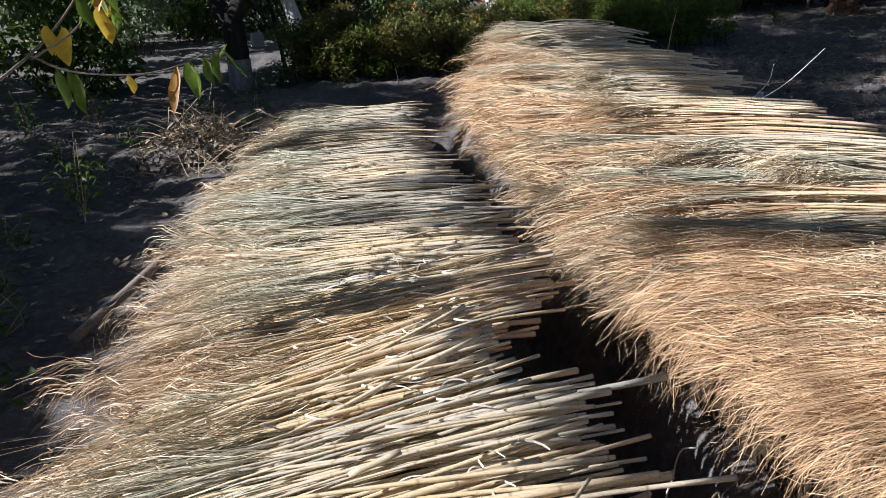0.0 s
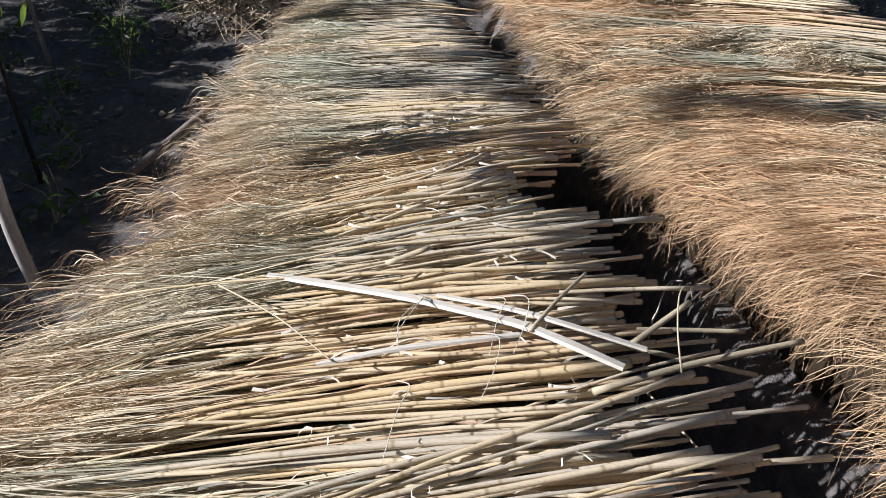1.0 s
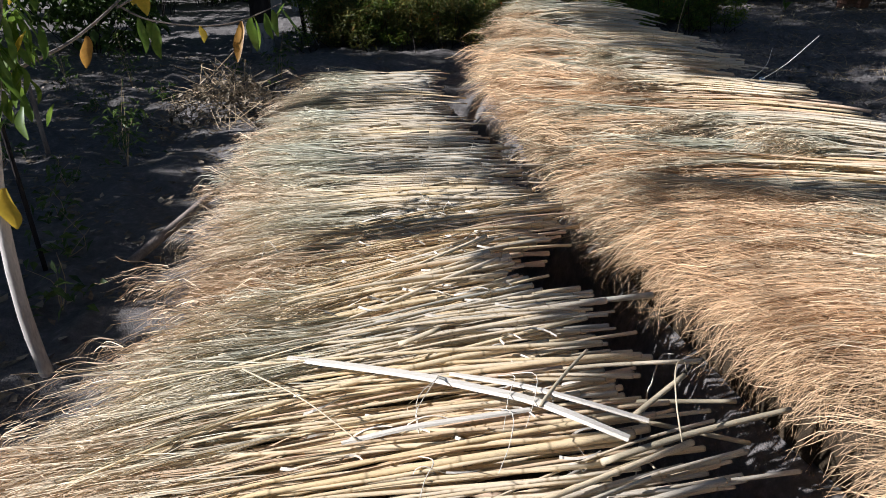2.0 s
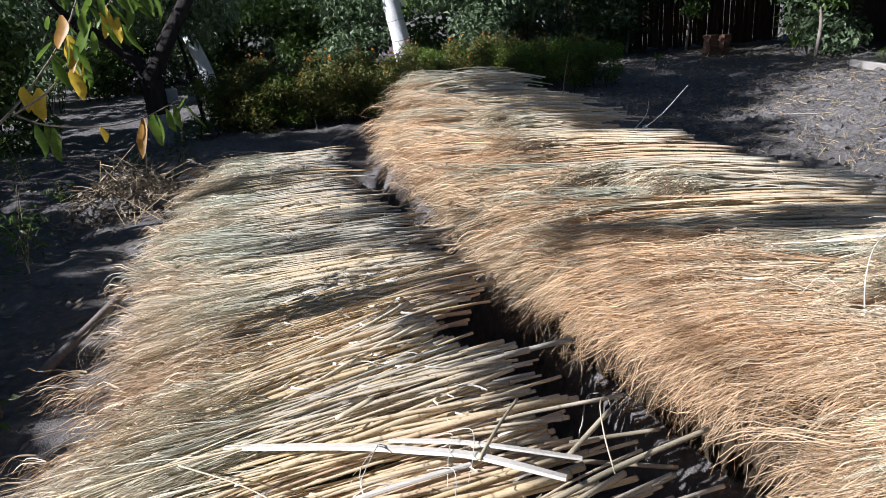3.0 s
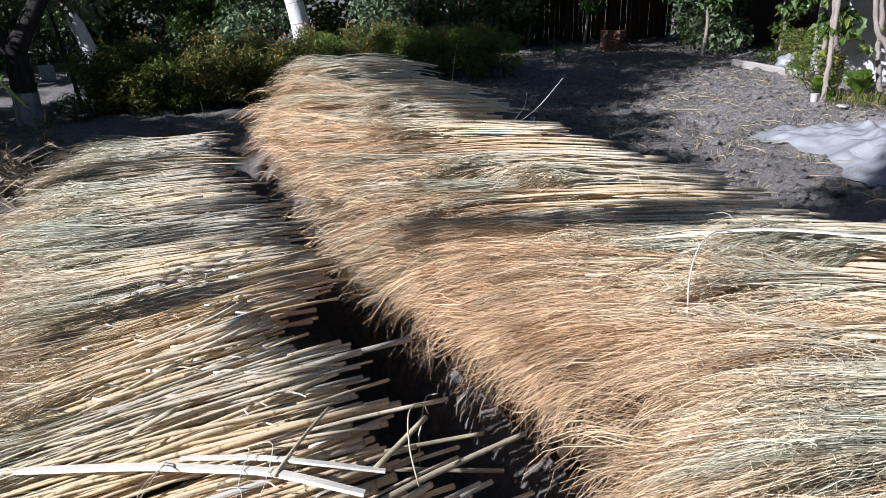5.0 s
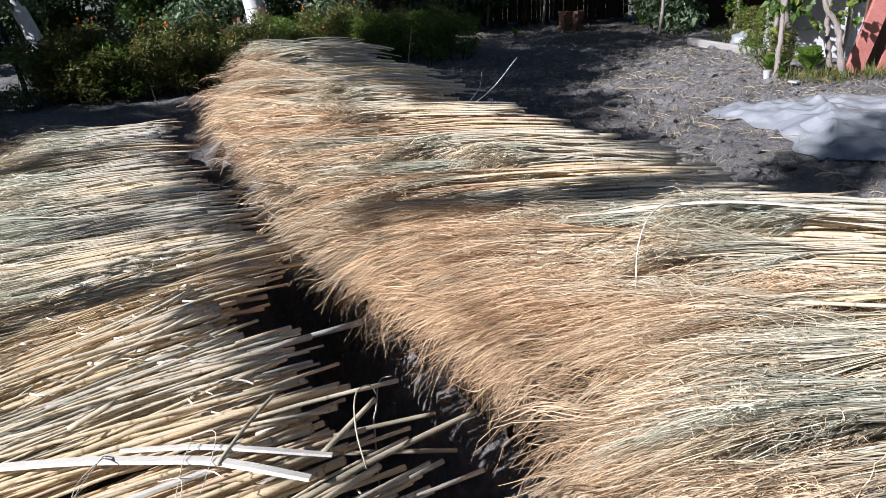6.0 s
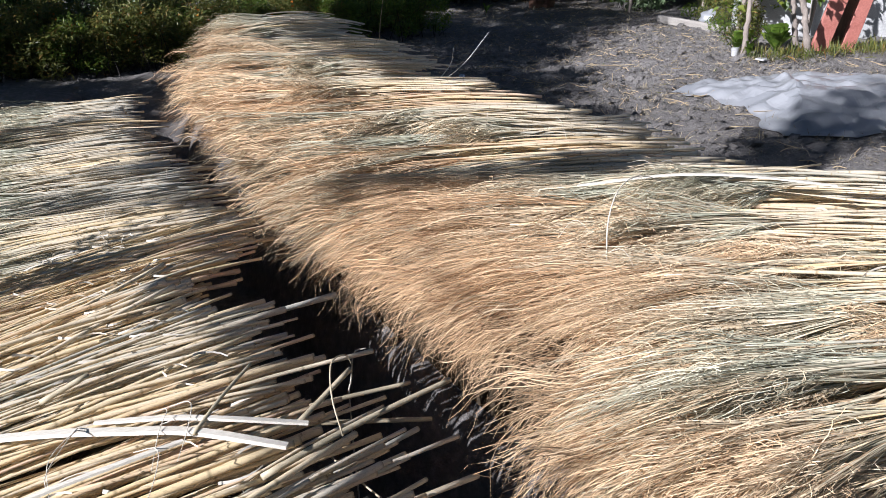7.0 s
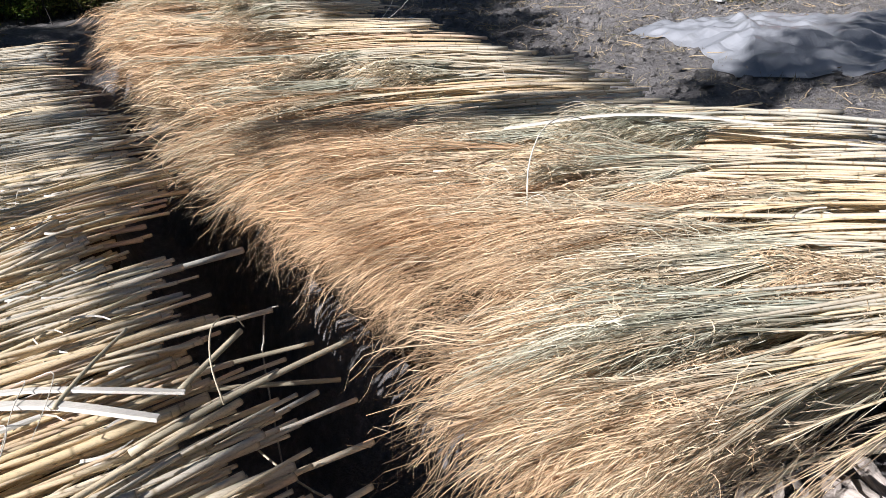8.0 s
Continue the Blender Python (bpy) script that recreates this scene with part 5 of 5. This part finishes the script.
def broadleaf(at, count, length, gen, label):
    t = empty("broadleaf_plant", at)
    for k in range(count):
        az, lean, L = gen.uniform(0, 6.28), gen.uniform(0.1, 0.65), length * gen.uniform(0.55, 1.1)
        n, m = 9, 5
        V = []
        for i in range(n):
            s = i / (n - 1)
            w = 0.006 if s < 0.3 else 0.19 * L * math.sin(math.pi * (s - 0.28) / 0.74) ** 0.7
            r = L * s * math.sin(lean) * (0.6 + 0.6 * s)
            h = L * s * math.cos(lean) * (1.15 - 0.35 * s * s)
            for j in range(m):
                u = (j / (m - 1) - 0.5) * 2
                off_ = u * w
                V.append((r * math.cos(az) - off_ * math.sin(az), r * math.sin(az) + off_ * math.cos(az), h + abs(u) * w * 0.25 + 0.03 * w * math.sin(9 * s + 5 * u)))
        F = [(i * m + j, i * m + j + 1, (i + 1) * m + j + 1, (i + 1) * m + j) for i in range(n - 1) for j in range(m - 1)]
        mesh_object("leaf", np.array(V), F, LEAF_PEACH, t, smooth=True)
    return tagged(t, label, "plant")


gr = np.random.default_rng(71)
broadleaf((6.45, 6.85, 0), 38, 0.40, gr, "clump of large bright green leaves by the vine")
broadleaf((6.15, 7.15, 0), 14, 0.30, gr, "clump of broad green leaves by the vine")
broadleaf((5.1, 13.4, 0), 6, 0.30, gr, "small broadleaf plant on bare soil")
broadleaf((6.0, 6.75, 0), 5, 0.24, gr, "low broad leaves at the foot of a vine")
for x, y, k in [(7.55, 9.3, 0), (7.4, 8.8, 1), (7.8, 10.4, 2), (7.7, 9.8, 1), (6.35, 7.35, 0), (7.0, 8.5, 2)]:
    copy_thing(kinds[k], pose(x, y, 0, 0, 0, 70 * k))
grass_pts = np.stack([gr.uniform(5.9, 8.2, 700), gr.normal(6.55, 0.18, 700), np.zeros(700)], 1)
v, f = leaves(grass_pts, 0.20, 0.012, 0.0, gr, 1.0)
tagged(mesh_object("grass_tufts", v, f, LEAF_HERB), "green grass along the foot of the wall", "grass", kind="stuff")

bm = bmesh.new()
bmesh.ops.create_icosphere(bm, subdivisions=3, radius=0.15)
for w_ in bm.verts:
    w_.co *= 1 + 0.5 * noise.noise(w_.co * 14)
    w_.co.z = max(w_.co.z * 0.8, -0.12) + 0.13
bag = part("plastic_bag", bm, FILM, None, smooth=True)
bag.matrix_basis = pose(7.48, 9.6, 0.0, 0, 0, 20)
tagged(bag, "crumpled white and blue plastic bag behind the board", "bag")


def canister(at, size, material, label):
    bm = bmesh.new()
    box(bm, (0, 0, size[2] / 2), size, None, 0.02)
    box(bm, (size[0] * 0.2, 0, size[2] + 0.015), (0.04, 0.04, 0.05), None, 0.006)
    ob = part("canister", bm, material, None)
    ob.matrix_basis = pose(*at, 0, 0, 25)
    tagged(ob, label, "canister")


BLUE = simple("pale_blue_plastic", (0.32, 0.42, 0.55), (0.45, 0.56, 0.68), 6, 0.4, 0.5, 0.1)
canister((2.22, 5.75, 0.0), (0.17, 0.15, 0.17), BLUE, "pale blue plastic canister on the soil")
canister((-4.0, 12.6, 0.0), (0.22, 0.18, 0.26), LIMEWALL, "white plastic canister under a tree")
canister((-3.7, 12.9, 0.0), (0.18, 0.16, 0.20), LIMEWALL, "small white plastic canister under a tree")
# short pale stump, modelled as a small tapered cup
bm = bmesh.new()
bmesh.ops.create_cone(bm, cap_ends=True, segments=16, radius1=0.035, radius2=0.045, depth=0.10, matrix=Matrix.Translation((0, 0, 0.05)))
cup = part("pale_stump", bm, LIMEWALL, None, smooth=False)
cup.matrix_basis = pose(5.90, 6.86, 0.0)
tagged(cup, "short pale stump on the soil", "cup")
bm = bmesh.new()
box(bm, (0, 0, 0.012), (0.16, 0.10, 0.02), None, 0.006)
scrap = part("white_scrap", bm, LIMEWALL, None)
scrap.matrix_basis = pose(5.95, 6.45, 0.01, 6, 4, 30)
tagged(scrap, "flat white scrap lying on the soil", "scrap")


def fence(x0, x1, y, height, gen):
    t = empty("board_fence", (x0, y, 0))
    x = 0.0
    while x < x1 - x0:
        w = gen.uniform(0.10, 0.15)
        bm = bmesh.new()
        box(bm, (x + w / 2, gen.normal(0, 0.006), height / 2 + gen.normal(0, 0.03)), (w - 0.008, 0.022, height), None, 0.003)
        part("board", bm, BOARD, t)
        x += w
    for z in (0.4, 1.4):
        bm = bmesh.new()
        box(bm, ((x1 - x0) / 2, 0.04, z), (x1 - x0, 0.04, 0.08))
        part("rail", bm, BOARD, t)
    tagged(t, "weathered dark brown board fence", "fence")


gf = np.random.default_rng(81)
fence(3.6, 9.2, 16.9, 1.9, gf)


def shed():
    t = empty("lean_to", (8.6, 14.2, 0))
    bm = bmesh.new()
    box(bm, (-0.2, 0, 2.0), (4.4, 5.0, 0.06))
    part("roof", bm, BOARD, t)
    for x, y in ((1.9, -2.3), (-2.2, 2.3), (1.9, 2.3)):
        bm = bmesh.new()
        box(bm, (x, y, 0.97), (0.11, 0.11, 2.0), None, 0.006)
        part("post", bm, BOARD, t)
    bm = bmesh.new()
    box(bm, (2.0, 0, 0.97), (0.05, 4.6, 2.0))
    part("side_wall", bm, BOARD, t)
    tagged(t, "dark open wooden lean-to at the back", "shed")


shed()


def brick_stack(at, rows, cols, layers, gen):
    t = empty("brick_stack", at)
    bm = bmesh.new()
    box(bm, (0, 0, 0), (0.25, 0.12, 0.065), None, 0.005)
    me = bpy.data.meshes.new("brick")
    bm.to_mesh(me)
    bm.free()
    me.materials.append(BRICKM)
    for k in range(layers):
        for i in range(cols):
            for j in range(rows):
                if k == layers - 1 and gen.uniform() < 0.4:
                    continue
                b = new("brick", me)
                b.parent = t
                b.matrix_basis = pose(i * 0.262 + gen.normal(0, 0.02), j * 0.13 + gen.normal(0, 0.02), 0.034 + k * 0.067, 0, 0, 25 + gen.normal(0, 9))
    tagged(t, "loose stack of old red bricks", "bricks")


brick_stack((6.5, 14.2, 0), 2, 2, 6, gf)
brick_stack((2.9, 15.6, 0), 2, 2, 12, gf)


# ---- lower row's shady side ----
loose("grey_pole", "short grey pole under the edge of the row", [(-1.40, 2.30, 0.03), (-1.28, 2.55, 0.12), (-1.18, 2.75, 0.2)], 0.022, 0.02, GREYBARK, "pole")
loose("sapling", "thin pale leafless sapling", [(-2.83, 3.95, -0.02), (-2.86, 3.95, 0.5), (-2.95, 3.97, 1.0), (-3.0, 4.0, 1.9)], 0.016, 0.010, GREYBARK, "sapling")
loose("stake", "dark thin stake in the ground", [(-1.78, 2.28, -0.02), (-1.80, 2.28, 0.5), (-1.85, 2.3, 1.2)], 0.010, 0.009, BARK, "stake")
loose("stake", "dark wooden stake by the flower bed", [(-2.55, 9.3, -0.02), (-2.62, 9.3, 0.6), (-2.75, 9.3, 1.5)], 0.03, 0.022, BARK, "stake")
bm = bmesh.new()
bmesh.ops.create_uvsphere(bm, u_segments=28, v_segments=14, radius=1.0)
for w_ in bm.verts:
    w_.co = Vector((w_.co.x * 0.75, w_.co.y * 0.55, max(w_.co.z, -0.1) * 0.20)) * (1 + 0.12 * noise.noise(w_.co * 4))
mound = part("soil_mound", bm, SOIL, None, smooth=True)
mound.matrix_basis = pose(-1.75, 6.7, 0)
tagged(mound, "low mound of dark soil beyond the row", "soil mound")
